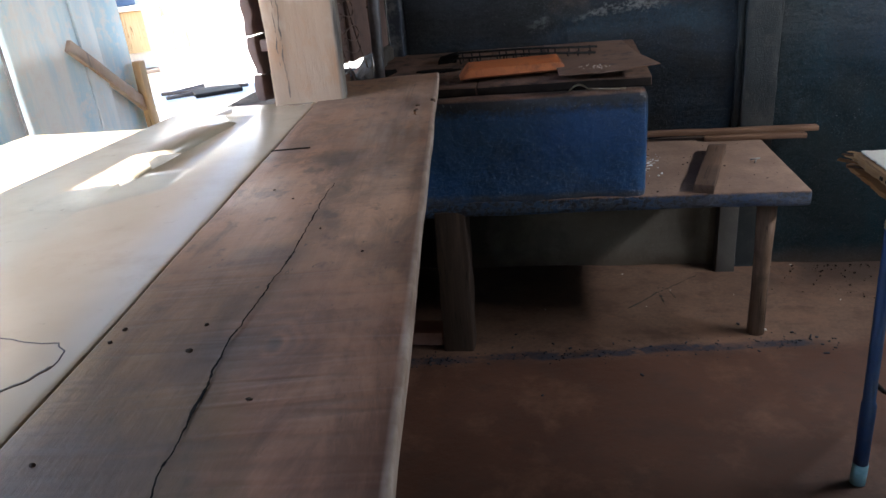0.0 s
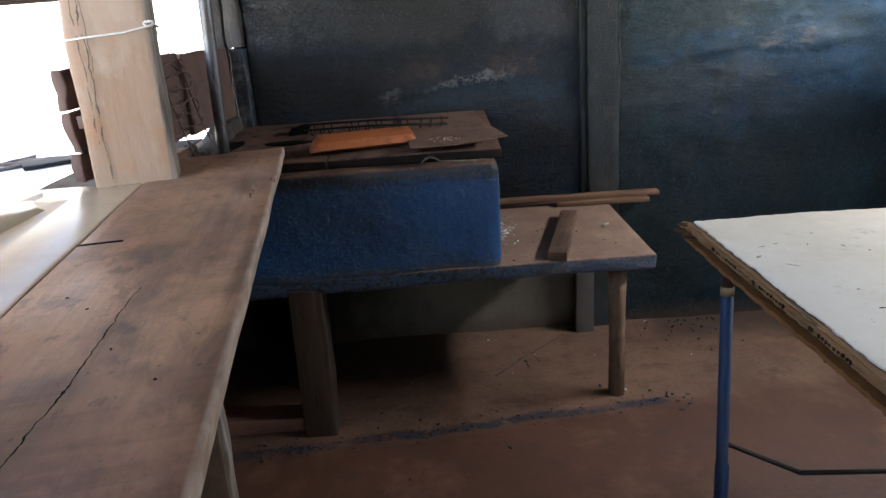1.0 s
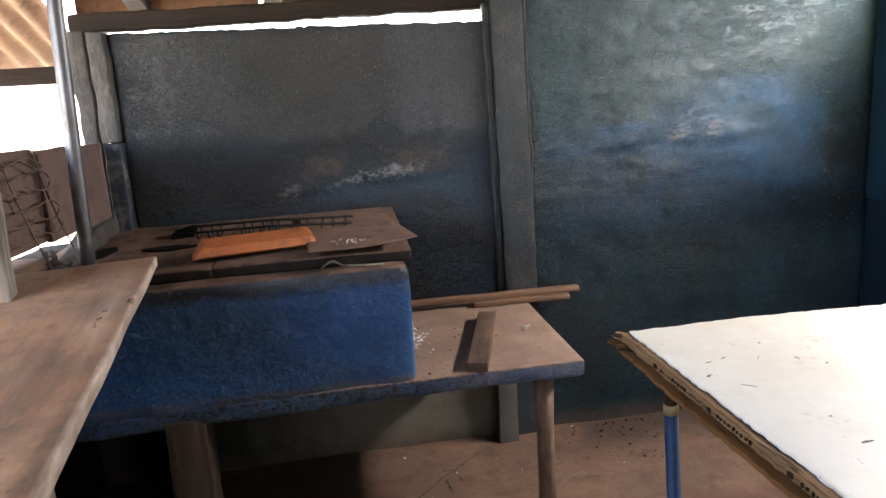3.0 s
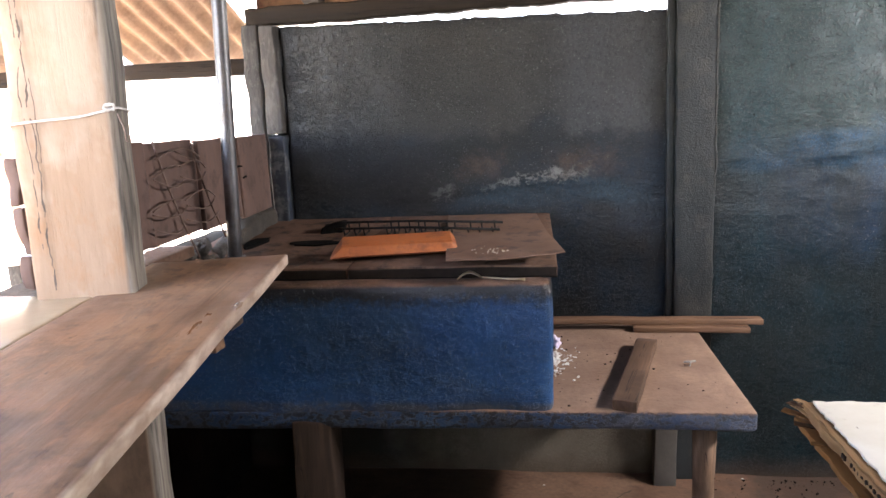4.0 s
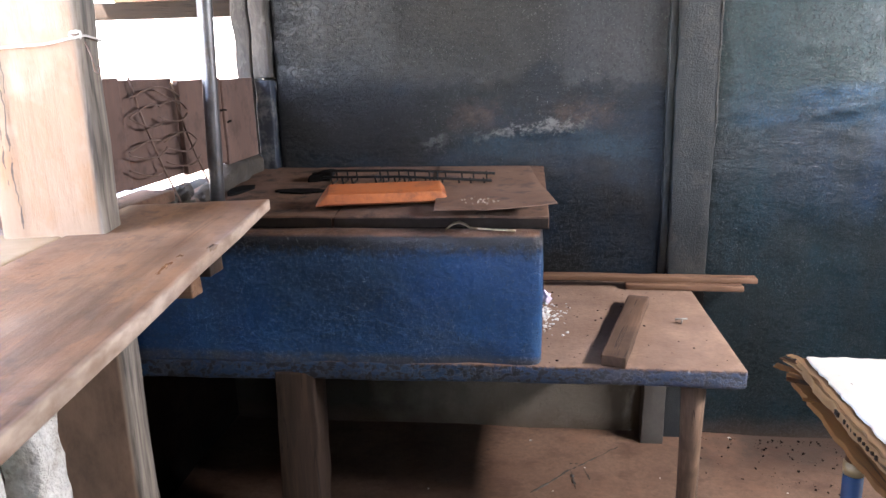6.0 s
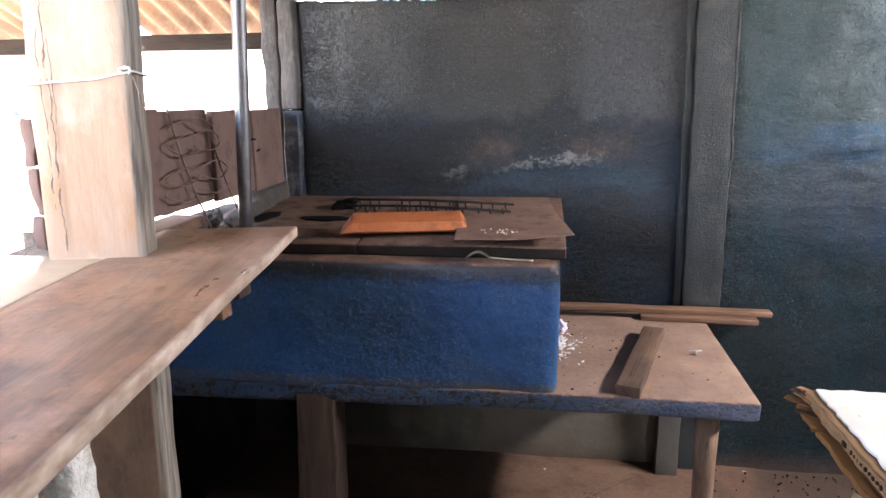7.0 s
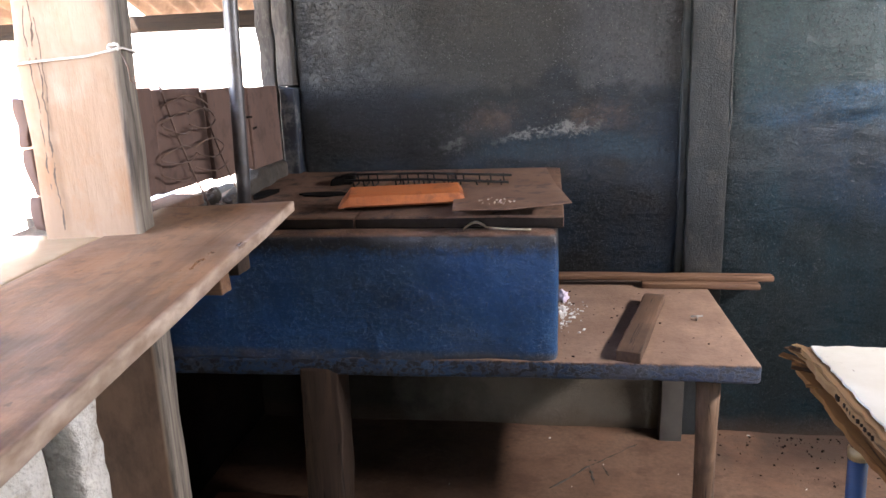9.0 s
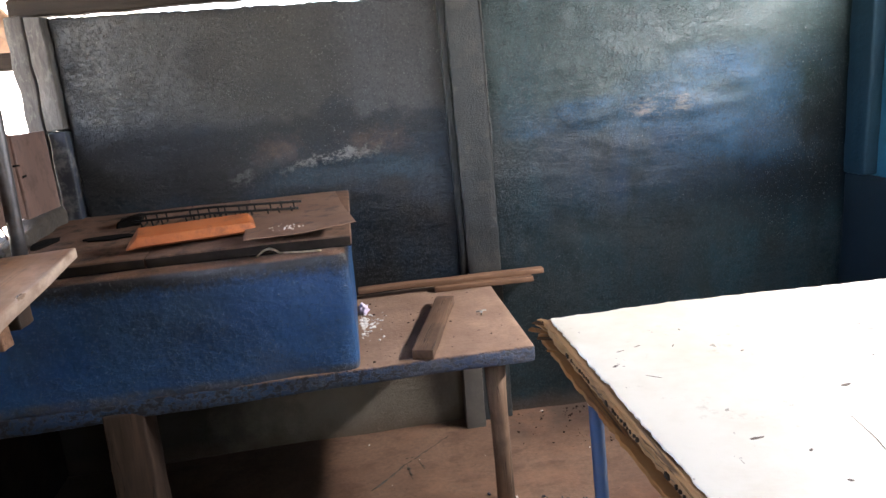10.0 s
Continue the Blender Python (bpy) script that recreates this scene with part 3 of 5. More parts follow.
M_BATTEN = wood("batten_wood", (0.105, 0.052, 0.030), (0.225, 0.128, 0.076), 0, 0.7, (0.08, 0.042, 0.024))
M_BLOCK = wood("block_wood", (0.062, 0.034, 0.021), (0.155, 0.091, 0.058), 1, 0.8, (0.042, 0.024, 0.015))
M_BEAM = wood("roof_timber", (0.011, 0.0065, 0.004), (0.030, 0.0185, 0.011), 0, 0.8)
M_RAFTER = wood("rafter_timber", (0.007, 0.0048, 0.0034), (0.021, 0.014, 0.009), 1, 0.8)
M_COUNTER = ivory("ivory_counter_top")
M_PLASTER = plain("rough_white_plaster", (0.62, 0.60, 0.55), (0.78, 0.76, 0.71), 9, 0.9, 45, 0.9, 0.02, dirt=(0.40, 0.36, 0.30))
M_MORTAR = plain("grey_mortar", (0.095, 0.080, 0.066), (0.19, 0.16, 0.13), 11, 0.92, 60, 0.9, 0.015)
M_CONC = plain("smooth_grey_concrete", (0.042, 0.036, 0.030), (0.070, 0.060, 0.050), 7, 0.85, 60, 0.3, 0.004)
M_DUST = plain("dusty_stove_top", (0.085, 0.047, 0.031), (0.165, 0.096, 0.064), 7, 0.85, 80, 0.6, 0.005, spec=0.2, dirt=(0.022, 0.016, 0.014))
M_RUST = plain("rusty_sheet_steel", (0.13, 0.070, 0.043), (0.21, 0.122, 0.080), 7, 0.75, 90, 0.3, 0.002, 0.1, spec=0.3, dirt=(0.065, 0.040, 0.031))
M_SHIELD = plain("brown_board", (0.095, 0.055, 0.043), (0.15, 0.088, 0.068), 7, 0.75, 60, 0.3, 0.003, dirt=(0.06, 0.035, 0.028), stretch=(1, 1, 0.2))
M_ORANGE = plain("orange_clay", (0.30, 0.078, 0.018), (0.39, 0.112, 0.026), 8, 0.6, 90, 0.4, 0.003, dirt=(0.17, 0.047, 0.014))
M_IRON = plain("black_iron", (0.007, 0.006, 0.006), (0.018, 0.016, 0.015), 20, 0.7, 90, 0.3, 0.001, 0.2, spec=0.2)
M_CHAR = plain("charred_black", (0.004, 0.0035, 0.0035), (0.010, 0.009, 0.008), 18, 0.95, 70, 0.7, 0.004, spec=0.04)
M_STEEL = plain("galvanised_pipe", (0.085, 0.082, 0.085), (0.17, 0.165, 0.17), 9, 0.42, 70, 0.15, 0.001, 0.75, dirt=(0.09, 0.075, 0.065))
M_SPOON = plain("dull_metal", (0.20, 0.18, 0.155), (0.30, 0.27, 0.235), 20, 0.65, 90, 0.1, 0.001, 0.2)
M_WIRE = plain("dark_wire", (0.13, 0.085, 0.068), (0.22, 0.15, 0.12), 20, 0.6, 90, 0.1, 0.001, 0.5)
M_STRING = plain("white_plastic_wire", (0.72, 0.70, 0.66), (0.82, 0.80, 0.77), 20, 0.5, 90, 0.05, 0.001)
M_TUBE = plain("blue_tube_paint", (0.0035, 0.022, 0.066), (0.005, 0.030, 0.088), 10, 0.6, 90, 0.15, 0.001, dirt=(0.02, 0.03, 0.06))
M_TEAL = plain("worn_teal_paint", (0.09, 0.22, 0.26), (0.22, 0.34, 0.36), 20, 0.6, 90, 0.3, 0.002)
M_BRASS = plain("yellowed_tape", (0.20, 0.13, 0.055), (0.32, 0.22, 0.10), 20, 0.6, 90, 0.2, 0.001)
M_TILE = plain("fibre_cement_sheet", (0.27, 0.175, 0.12), (0.42, 0.30, 0.215), 3, 0.9, 50, 0.4, 0.004, dirt=(0.17, 0.105, 0.07))
M_SOOT = plain("sooted_sheet", (0.009, 0.007, 0.006), (0.022, 0.017, 0.014), 3, 0.9, 50, 0.3, 0.003)
M_EAVE = plain("clay_eave_board", (0.20, 0.105, 0.052), (0.30, 0.175, 0.095), 5, 0.8, 50, 0.4, 0.004, dirt=(0.11, 0.055, 0.03))
M_GROUND = plain("dry_sandy_ground", (0.42, 0.33, 0.24), (0.56, 0.46, 0.35), 0.8, 0.95, 12, 0.4, 0.03)
M_HOUSE = plain("pale_lime_wall", (0.70, 0.66, 0.58), (0.80, 0.77, 0.70), 1.2, 0.9, 20, 0.2, 0.01)
M_CRATE = wood("yellow_crate_wood", (0.50, 0.33, 0.15), (0.68, 0.48, 0.26), 2, 0.7)
M_DARKBLUE = plain("slate_blue_panel", (0.07, 0.10, 0.16), (0.12, 0.16, 0.23), 4, 0.6, 40, 0.2, 0.003)
M_CRUMB = plain("dusty_plaster_crumb", (0.30, 0.24, 0.19), (0.46, 0.39, 0.32), 40, 0.9, 90, 0.3, 0.001)
M_ASH = plain("white_ash_crumbs", (0.55, 0.53, 0.50), (0.75, 0.73, 0.70), 40, 0.9, 90, 0.3, 0.001)
M_LILAC = plain("lilac_paper", (0.50, 0.42, 0.56), (0.68, 0.62, 0.72), 30, 0.8, 90, 0.3, 0.001)
M_BRICK = plain("clay_brick", (0.26, 0.12, 0.08), (0.36, 0.18, 0.12), 12, 0.9, 60, 0.5, 0.004)

M_DARKLEG = wood("dark_leg_wood", (0.030, 0.019, 0.013), (0.085, 0.052, 0.034), 2, 0.8, (0.016, 0.011, 0.009))
M_PLYPALE = wood("pale_plywood", (0.14, 0.066, 0.024), (0.36, 0.20, 0.085), 1, 0.85, (0.09, 0.05, 0.025))
M_HOLE = plain("dark_brown_hole", (0.014, 0.009, 0.006), (0.03, 0.018, 0.012), 60, 0.9, 90, 0.3, 0.001, spec=0.1)
M_KERB = plain("sooty_kerb_mortar", (0.030, 0.025, 0.020), (0.065, 0.054, 0.044), 14, 0.92, 60, 0.9, 0.012)
M_SEAM = plain("pale_seam_mortar", (0.030, 0.030, 0.029), (0.068, 0.066, 0.061), 20, 0.9, 80, 0.8, 0.006)
M_CORNERBLUE = plain("dull_blue_pilaster_paint", (0.004, 0.015, 0.026), (0.007, 0.026, 0.042), 4, 0.7, 60, 0.5, 0.004, spec=0.15)
M_EASTWALL = plain("teal_blue_wall_paint", (0.010, 0.066, 0.110), (0.016, 0.088, 0.142), 2.2, 0.45, 50, 0.5, 0.006, spec=0.45, dirt=(0.010, 0.030, 0.046))
M_PEELNAVY = plain("peeling_navy_wood", (0.005, 0.009, 0.018), (0.014, 0.021, 0.034), 9, 0.6, 60, 0.5, 0.004, dirt=(0.10, 0.10, 0.10), stretch=(1, 1, 0.3))
M_PILASTER = plain("sooted_grey_pilaster_paint", (0.0075, 0.0100, 0.0110), (0.018, 0.020, 0.0205), 6, 0.48, 170, 0.75, 0.0045, spec=0.33, dirt=(0.032, 0.030, 0.027))
M_PLINTH = plain("black_blue_plinth", (0.006, 0.012, 0.018), (0.009, 0.019, 0.028), 3, 0.8, 60, 0.4, 0.005, spec=0.12)
M_EDGE = plain("sooty_edge_and_shade", (0.010, 0.0072, 0.0058), (0.026, 0.0185, 0.0145), 12, 0.9, 80, 0.5, 0.003, spec=0.08)
M_PAINTDRIP = plain("dried_blue_black_paint", (0.006, 0.008, 0.014), (0.012, 0.018, 0.034), 30, 0.6, 90, 0.3, 0.001)
M_BRASSY = plain("dull_brass_spoon", (0.30, 0.24, 0.15), (0.46, 0.38, 0.26), 30, 0.4, 90, 0.15, 0.0006, 0.6)

# ---- building helpers ----


def finish(name, bm, material, parent=None, label="", smooth=True, world_space=False):
    me = bpy.data.meshes.new(name)
    bmesh.ops.recalc_face_normals(bm, faces=bm.faces)
    bm.to_mesh(me)
    bm.free()
    for p in me.polygons:
        p.use_smooth = smooth
    me.materials.append(material)
    ob = new(name, me)
    if parent:
        ob.parent = parent
        if world_space:
            ob.matrix_parent_inverse = parent.matrix_basis.inverted()
    if label:
        ob["label"] = label
    return ob


def part(name, bm, material, parent, label="", smooth=True, world_space=False):
    return finish(name, bm, material, parent, label, smooth, world_space)


def thing(name, m, label, category, group="", kind=""):
    ob = new(name)
    ob.empty_display_size = 0.1
    ob.matrix_basis = m
    return tagged(ob, label, category, group, kind)


def ticks(a, b, r, step):
    n = max(1, int(math.ceil((b - a - 2 * r) / step)))
    inner = [a + r + (b - a - 2 * r) * i / n for i in range(n + 1)]
    return [a, a + 0.3 * r] + inner + [b - 0.3 * r, b]


def rough_box(lo, hi, r=0.004, amp=0.0, freq=8.0, step=0.2, seed=0.0, shape=None, bm=None, m=None):
    """A box with rounded edges and an uneven surface. shape(p) may move points further."""
    bm = bm or bmesh.new()
    r = min(r, 0.45 * min(b - a for a, b in zip(lo, hi)))
    t = [ticks(a, b, r, step) for a, b in zip(lo, hi)]
    cache = {}

    def vert(p):
        key = tuple(round(v, 6) for v in p)
        if key not in cache:
            q = Vector([min(max(v, a + r), b - r) for v, a, b in zip(p, lo, hi)])
            d = Vector(p) - q
            w = q + d.normalized() * r if d.length > 1e-9 else Vector(p)
            if amp:
                w = w + noise.noise_vector(w * freq + Vector((seed, seed * 1.7, -seed))) * amp
            if shape:
                w = Vector(shape(w))
            cache[key] = bm.verts.new(m @ w if m else w)
        return cache[key]

    for ax in range(3):
        u, v = [k for k in range(3) if k != ax]
        for end in (lo[ax], hi[ax]):
            for i in range(len(t[u]) - 1):
                for j in range(len(t[v]) - 1):
                    quad = []
                    for a, b in ((i, j), (i + 1, j), (i + 1, j + 1), (i, j + 1)):
                        p = [0, 0, 0]
                        p[ax], p[u], p[v] = end, t[u][a], t[v][b]
                        quad.append(vert(p))
                    if len(set(quad)) == 4:
                        try:
                            bm.faces.new(quad)
                        except ValueError:
                            pass
    return bm


def tube(points, radius, sides=10, bm=None, wobble=0.0, seed=0.0):
    """A round bar along points; radius may be a list."""
    bm = bm or bmesh.new()
    pts = [Vector(p) for p in points]
    rad = radius if isinstance(radius, (list, tuple)) else [radius] * len(pts)
    rings = []
    side = None
    for i, p in enumerate(pts):
        way = (pts[min(i + 1, len(pts) - 1)] - pts[max(i - 1, 0)]).normalized()
        side = way.orthogonal().normalized() if side is None else (side - way * side.dot(way)).normalized()
        up = way.cross(side)
        ring = []
        for k in range(sides):
            a = 2 * math.pi * k / sides
            rr = rad[i] * (1 + wobble * noise.noise(Vector((k * 0.9, i * 0.8, seed))))
            ring.append(bm.verts.new(p + (side * math.cos(a) + up * math.sin(a)) * rr))
        rings.append(ring)
    for a, b in zip(rings, rings[1:]):
        for k in range(sides):
            bm.faces.new((a[k], a[(k + 1) % sides], b[(k + 1) % sides], b[k]))
    bm.faces.new(rings[0][::-1]), bm.faces.new(rings[-1])
    return bm


def prism(outline, y0, y1, bm=None, m=None, shear=0.0):
    """An outline in x and z, drawn out along y."""
    bm = bm or bmesh.new()
    m = m or Matrix()
    a = [bm.verts.new(m @ Vector((x, y0, z))) for x, z in outline]
    b = [bm.verts.new(m @ Vector((x, y1, z))) for x, z in outline]
    n = len(outline)
    for i in range(n):
        bm.faces.new((a[i], a[(i + 1) % n], b[(i + 1) % n], b[i]))
    bm.faces.new(a[::-1]), bm.faces.new(b)
    return bm


def bevel(bm, w, seg=2):
    bmesh.ops.bevel(bm, geom=bm.edges[:] + bm.verts[:], offset=w, segments=seg, affect="EDGES", profile=0.6)
    return bm


def lump(c, size, seed, sub=2, rough=0.35):
    """An irregular stone."""
    bm = bmesh.new()
    bmesh.ops.create_icosphere(bm, subdivisions=sub, radius=1)
    for v in bm.verts:
        k = 1 + rough * noise.noise(v.co * 1.6 + Vector((seed, 0, seed)))
        v.co = Vector(c) + Vector([a * b * k for a, b in zip(v.co, size)])
    return bm


def corrugated(x0, x1, y0, y1, z_of, pitch=0.088, amp=0.017, thick=0.006, ny=10):
    """A wavy roofing sheet whose waves run along y."""
    bm = bmesh.new()
    n = int((x1 - x0) / pitch * 8)
    grid = []
    for side in (0, 1):
        rows = []
        for j in range(ny + 1):
            y = y0 + (y1 - y0) * j / ny
            row = []
            for i in range(n + 1):
                x = x0 + (x1 - x0) * i / n
                z = z_of(x, y) + amp * math.cos(2 * math.pi * x / pitch) + thick * side
                row.append(bm.verts.new((x, y, z)))
            rows.append(row)
        grid.append(rows)
    for rows in grid:
        for j in range(ny):
            for i in range(n):
                bm.faces.new((rows[j][i], rows[j][i + 1], rows[j + 1][i + 1], rows[j + 1][i]))
    lo, up = grid
    for j in range(ny):
        for i in (0, n):
            bm.faces.new((lo[j][i], lo[j + 1][i], up[j + 1][i], up[j][i]))
    for i in range(n):
        for j in (0, ny):
            bm.faces.new((lo[j][i], lo[j][i + 1], up[j][i + 1], up[j][i]))
    return bm


# ---- the ground and the floor ----
bm = bmesh.new()
bmesh.ops.create_grid(bm, x_segments=8, y_segments=8, size=400)
for v in bm.verts:
    v.co.z = -0.12
tagged(finish("ground", bm, M_GROUND), "sunlit dry sandy yard outside the kitchen", "ground", kind="structure")

bm = rough_box((-1.25, -6.0, -0.3), (2.35, 0.10, 0.0), 0.004, 0.006, 3.0, 0.09)
tagged(finish("floor", bm, M_FLOOR), "trodden reddish earth floor, greyer cement under the slab", "floor", kind="structure")

# ---- walls ----


def plaster(w):
    """The hand-laid face of the wall: waves, a ridge and a ledge where a coat ends."""
    x, y, z = w
    if y > 0.03:
        return w
    d = 0.010 * noise.noise(Vector((x * 2.2, 0.3, z * 2.2))) + 0.006 * noise.noise(Vector((x * 7, 1.3, z * 9)))
    d += 0.0022 * noise.noise(Vector((x * 26, 4.3, z * 26)))
    if x < 0.5:
        line = 1.085 + 0.03 * math.sin(x * 5 + 1.0) + 0.03 * noise.noise(Vector((x * 6, 8, 0)))
        near = max(0.0, 1 - abs(x - 0.02) / 0.45)
        d += 0.012 * math.exp(-((z - line) / 0.018) ** 2) * near
        d -= 0.008 * math.exp(-((z - line + 0.040) / 0.010) ** 2) * near * max(0.0, 0.5 + noise.noise(Vector((x * 7, 12, 0))))
        d += 0.004 * abs(noise.noise(Vector((x * 15, 14, z * 30)))) * near * math.exp(-((z - 1.10) / 0.07) ** 2)
    else:
        line = 1.145 + 0.028 * noise.noise(Vector((x * 4, 2, 0))) + 0.010 * noise.noise(Vector((x * 19, 3, 0)))
        s = 1 / (1 + math.exp(-(z - line) / 0.004))
        torn = max(0.0, 0.45 + 0.9 * noise.noise(Vector((x * 5.5, 6, 0))))
        d += 0.016 * torn * s * math.exp(-max(0.0, z - line) / 0.07) * (1 if x < 1.5 else max(0.0, 1 - (x - 1.5) / 0.3))
        up = max(0.0, min(1.0, (z - 0.7) / 0.35))
        ledge = noise.noise(Vector((x * 2.4, 61, z * 13))) + 0.5 * noise.noise(Vector((x * 7, 71, z * 30)))
        d += up * (0.0062 * max(0.0, ledge) + 0.0030 * noise.noise(Vector((x * 8, 41, z * 10))) + 0.0034 * abs(noise.noise(Vector((x * 17 + z * 4, 51, z * 21)))))
        d += up * 0.0024 * noise.noise(Vector((x * 11, 31, z * 19)))
    return (x, y - d, z)


def top_left(w):
    x, y, z = plaster(w)
    if z > 1.5:
        k = (z - 1.5) / 0.15
        z += k * (0.009 - 0.019 * (x + 0.85) / 1.33 + 0.006 * noise.noise(Vector((x * 9, 5, 0))) + 0.007 * noise.noise(Vector((x * 45, 5, 0))))
    return (x, y, z)


ROOF0, SLOPE = 1.875, 0.21


def roof_z(x, y):
    return ROOF0 - SLOPE * y if y > -3.0 else ROOF0 + SLOPE * 3.0 - SLOPE * (-3.0 - y)


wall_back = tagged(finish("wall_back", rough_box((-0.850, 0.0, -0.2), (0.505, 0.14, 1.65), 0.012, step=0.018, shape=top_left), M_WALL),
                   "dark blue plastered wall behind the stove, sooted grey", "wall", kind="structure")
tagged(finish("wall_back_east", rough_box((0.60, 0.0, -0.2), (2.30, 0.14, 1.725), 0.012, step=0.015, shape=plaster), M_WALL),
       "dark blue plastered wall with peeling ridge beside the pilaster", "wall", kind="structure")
tagged(finish("wall_back_low", rough_box((-1.12, 0.0, -0.2), (-0.852, 0.14, 0.93), 0.010, 0.004, 5.0, 0.06), M_WALL),
       "dark blue plastered wall foot behind the stove", "wall", kind="structure")
pil = lambda w: (w[0] + 0.01 * (1.0 - w[2]), w[1], w[2])
tagged(finish("wall_pilaster", rough_box((0.480, -0.034, -0.2), (0.608, 0.15, 1.735), 0.005, 0.004, 11.0, 0.025, shape=pil), M_PILASTER),
       "grey-blue painted concrete pilaster in the back wall", "pilaster", kind="structure")
tagged(finish("wall_pilaster_edge", rough_box((0.455, -0.015, -0.2), (0.4815, 0.02, 1.70), 0.006, 0.003, 12.0, 0.025, shape=pil), M_PILASTER),
       "narrow raised mortar edge beside the pilaster", "trim", kind="structure")
tagged(finish("wall_pilaster_seam", rough_box((0.604, -0.0362, 1.06), (0.6095, -0.005, 1.70), 0.0015, 0.002, 25.0, 0.012,
       shape=lambda w: (w[0] + 0.01 * (1.0 - w[2]) + 0.004 * math.exp(-((w[2] - 1.15) / 0.03) ** 2), w[1], w[2])), M_SEAM),
       "broken pale mortar seam on the pilaster edge", "trim", kind="structure")
tagged(finish("wall_east", rough_box((2.10, -6.0, -0.2), (2.24, 0.0, 1.695), 0.012, 0.008, 3.0, 0.08), M_EASTWALL),
       "dark blue plastered side wall below an open gable", "wall", kind="structure")
# coloured much darker than the wall above its ledge
tagged(finish("wall_east_plinth", rough_box((2.05, -6.0, -0.1), (2.10, -0.004, 0.845), 0.015, 0.006, 4.0, 0.08), M_PLINTH),
       "dark blue thicker foot of the side wall with a ledge", "wall", kind="structure")
tagged(finish("wall_east_pilaster", rough_box((2.045, -0.130, 0.845), (2.105, -0.004, 1.70), 0.012, 0.005, 9.0, 0.05), M_CORNERBLUE),
       "blue painted corner pilaster standing on the ledge", "pilaster", kind="structure")
# unseen filler, added so that light enters by a short gable gap only
tagged(finish("wall_gable", rough_box((2.12, -6.0, 1.695), (2.22, -1.75, 2.6), 0.01, 0.006, 3.0, 0.2, shape=lambda w: (w[0], w[1], min(w[2], roof_z(0, w[1]) + 0.02))), M_WALL),
       "unseen gable filler above the side wall, added to shorten the light gap", "wall", kind="structure")
# unseen wall behind the camera; its doorway is added to admit fill light
for nm, lo, hi in (("wall_south", (-1.25, -4.44, -0.2), (0.80, -4.30, 2.28)), ("wall_south_side", (1.70, -4.44, -0.2), (2.10, -4.30, 2.28)), ("wall_south_lintel", (0.80, -4.44, 1.78), (1.70, -4.30, 2.28))):
    tagged(finish(nm, rough_box(lo, hi, 0.01, 0.006, 3.0, 0.2), M_WALL), "unseen dark blue plastered wall, its doorway added for fill light", "wall", kind="structure")
tagged(finish("wall_west_low", rough_box((-1.22, -6.0, -0.1), (-0.945, -1.335, 1.0), 0.012, 0.01, 5.0, 0.08), M_PLASTER),
       "low white plastered wall under the serving counter", "wall", kind="structure")
tagged(finish("wall_west", rough_box((-1.25, -6.0, 1.0), (-1.12, -3.4, 2.3), 0.012, 0.006, 3.0, 0.2), M_WALL),
       "dark blue plastered wall beside the serving opening", "wall", kind="structure")
# near-black colour carries the shade below the slab
tagged(finish("wall_west_back", rough_box((-1.24, -1.30, -0.1), (-1.12, 0.14, 0.93), 0.012, 0.008, 5.0, 0.08), M_EDGE),
       "rough mortar wall beside the stove, coloured near-black for shade", "wall", kind="structure")

tagged(finish("wall_west_return", rough_box((-1.22, -1.29, -0.1), (-1.03, -0.725, 1.0), 0.012, 0.01, 5.0, 0.08), M_MORTAR),
       "rough grey mortar wall end beside the stove", "wall", kind="structure")
tagged(finish("window_sill", rough_box((-1.00, -1.10, 1.0), (-0.905, -0.66, 1.030), 0.006, 0.003, 6.0, 0.06), M_DUST),
       "dusty brown sill behind the counter plank", "sill", kind="structure")

# ---- roof ----
roof = thing("roof", pose(0, 0, 1.8), "low sooted corrugated roof on rough timbers", "roof", kind="structure")
xs = [-1.60, -0.42, 0.52, 1.45, 2.38]
for i in range(4):
    for k, (ya, yb) in enumerate(((-0.06, 0.34), (-1.62, -0.02), (-3.05, -1.50), (-6.3, -2.99))):
        lift = 0.010 * k + 0.012 * (i % 2)
        drop = 0.018 * noise.noise(Vector((i * 3.3, k * 2.1, 0)))
        cover = [(xs[i] - 0.03, xs[i + 1] + 0.03, ya, yb)]
        if (i, k) == (0, 2):      # unseen slot, added over the counter to throw a sun patch on it
            cover = [(-1.63, -1.455, ya, yb), (-1.365, xs[1] + 0.03, ya, yb), (-1.455, -1.365, -2.72, yb)]
        for xa, xb, yc, yd in cover:
            part("sheet", corrugated(xa, xb, yc, yd, lambda x, y: roof_z(x, y) + 0.03 + lift + drop * (x - xs[i])),
                 M_EAVE if k == 0 and i > 1 else M_SOOT, roof, world_space=True)
for x in (-0.78, -0.30, 0.30, 0.98, 1.62, 2.2):
    part("rafter", rough_box((-0.032, -3.05, -0.075), (0.032, 0.30, 0.0), 0.004, 0.006, 3.0, 0.12, seed=x,
         m=Matrix.Translation((x, 0, ROOF0)) @ Matrix.Shear("XY", 4, (0, 0)) @ Matrix(((1, 0, 0, 0), (0, 1, 0, 0), (0, -SLOPE, 1, 0), (0, 0, 0, 1)))),
         M_RAFTER, roof, world_space=True)
for y in (-0.30, -0.95, -1.65, -2.35, -3.0):
    part("batten", rough_box((-1.3, y - 0.03, roof_z(0, y) - 0.035), (2.35, y + 0.03, roof_z(0, y) + 0.002), 0.004, 0.005, 2.0, 0.25), M_BEAM, roof, world_space=True)
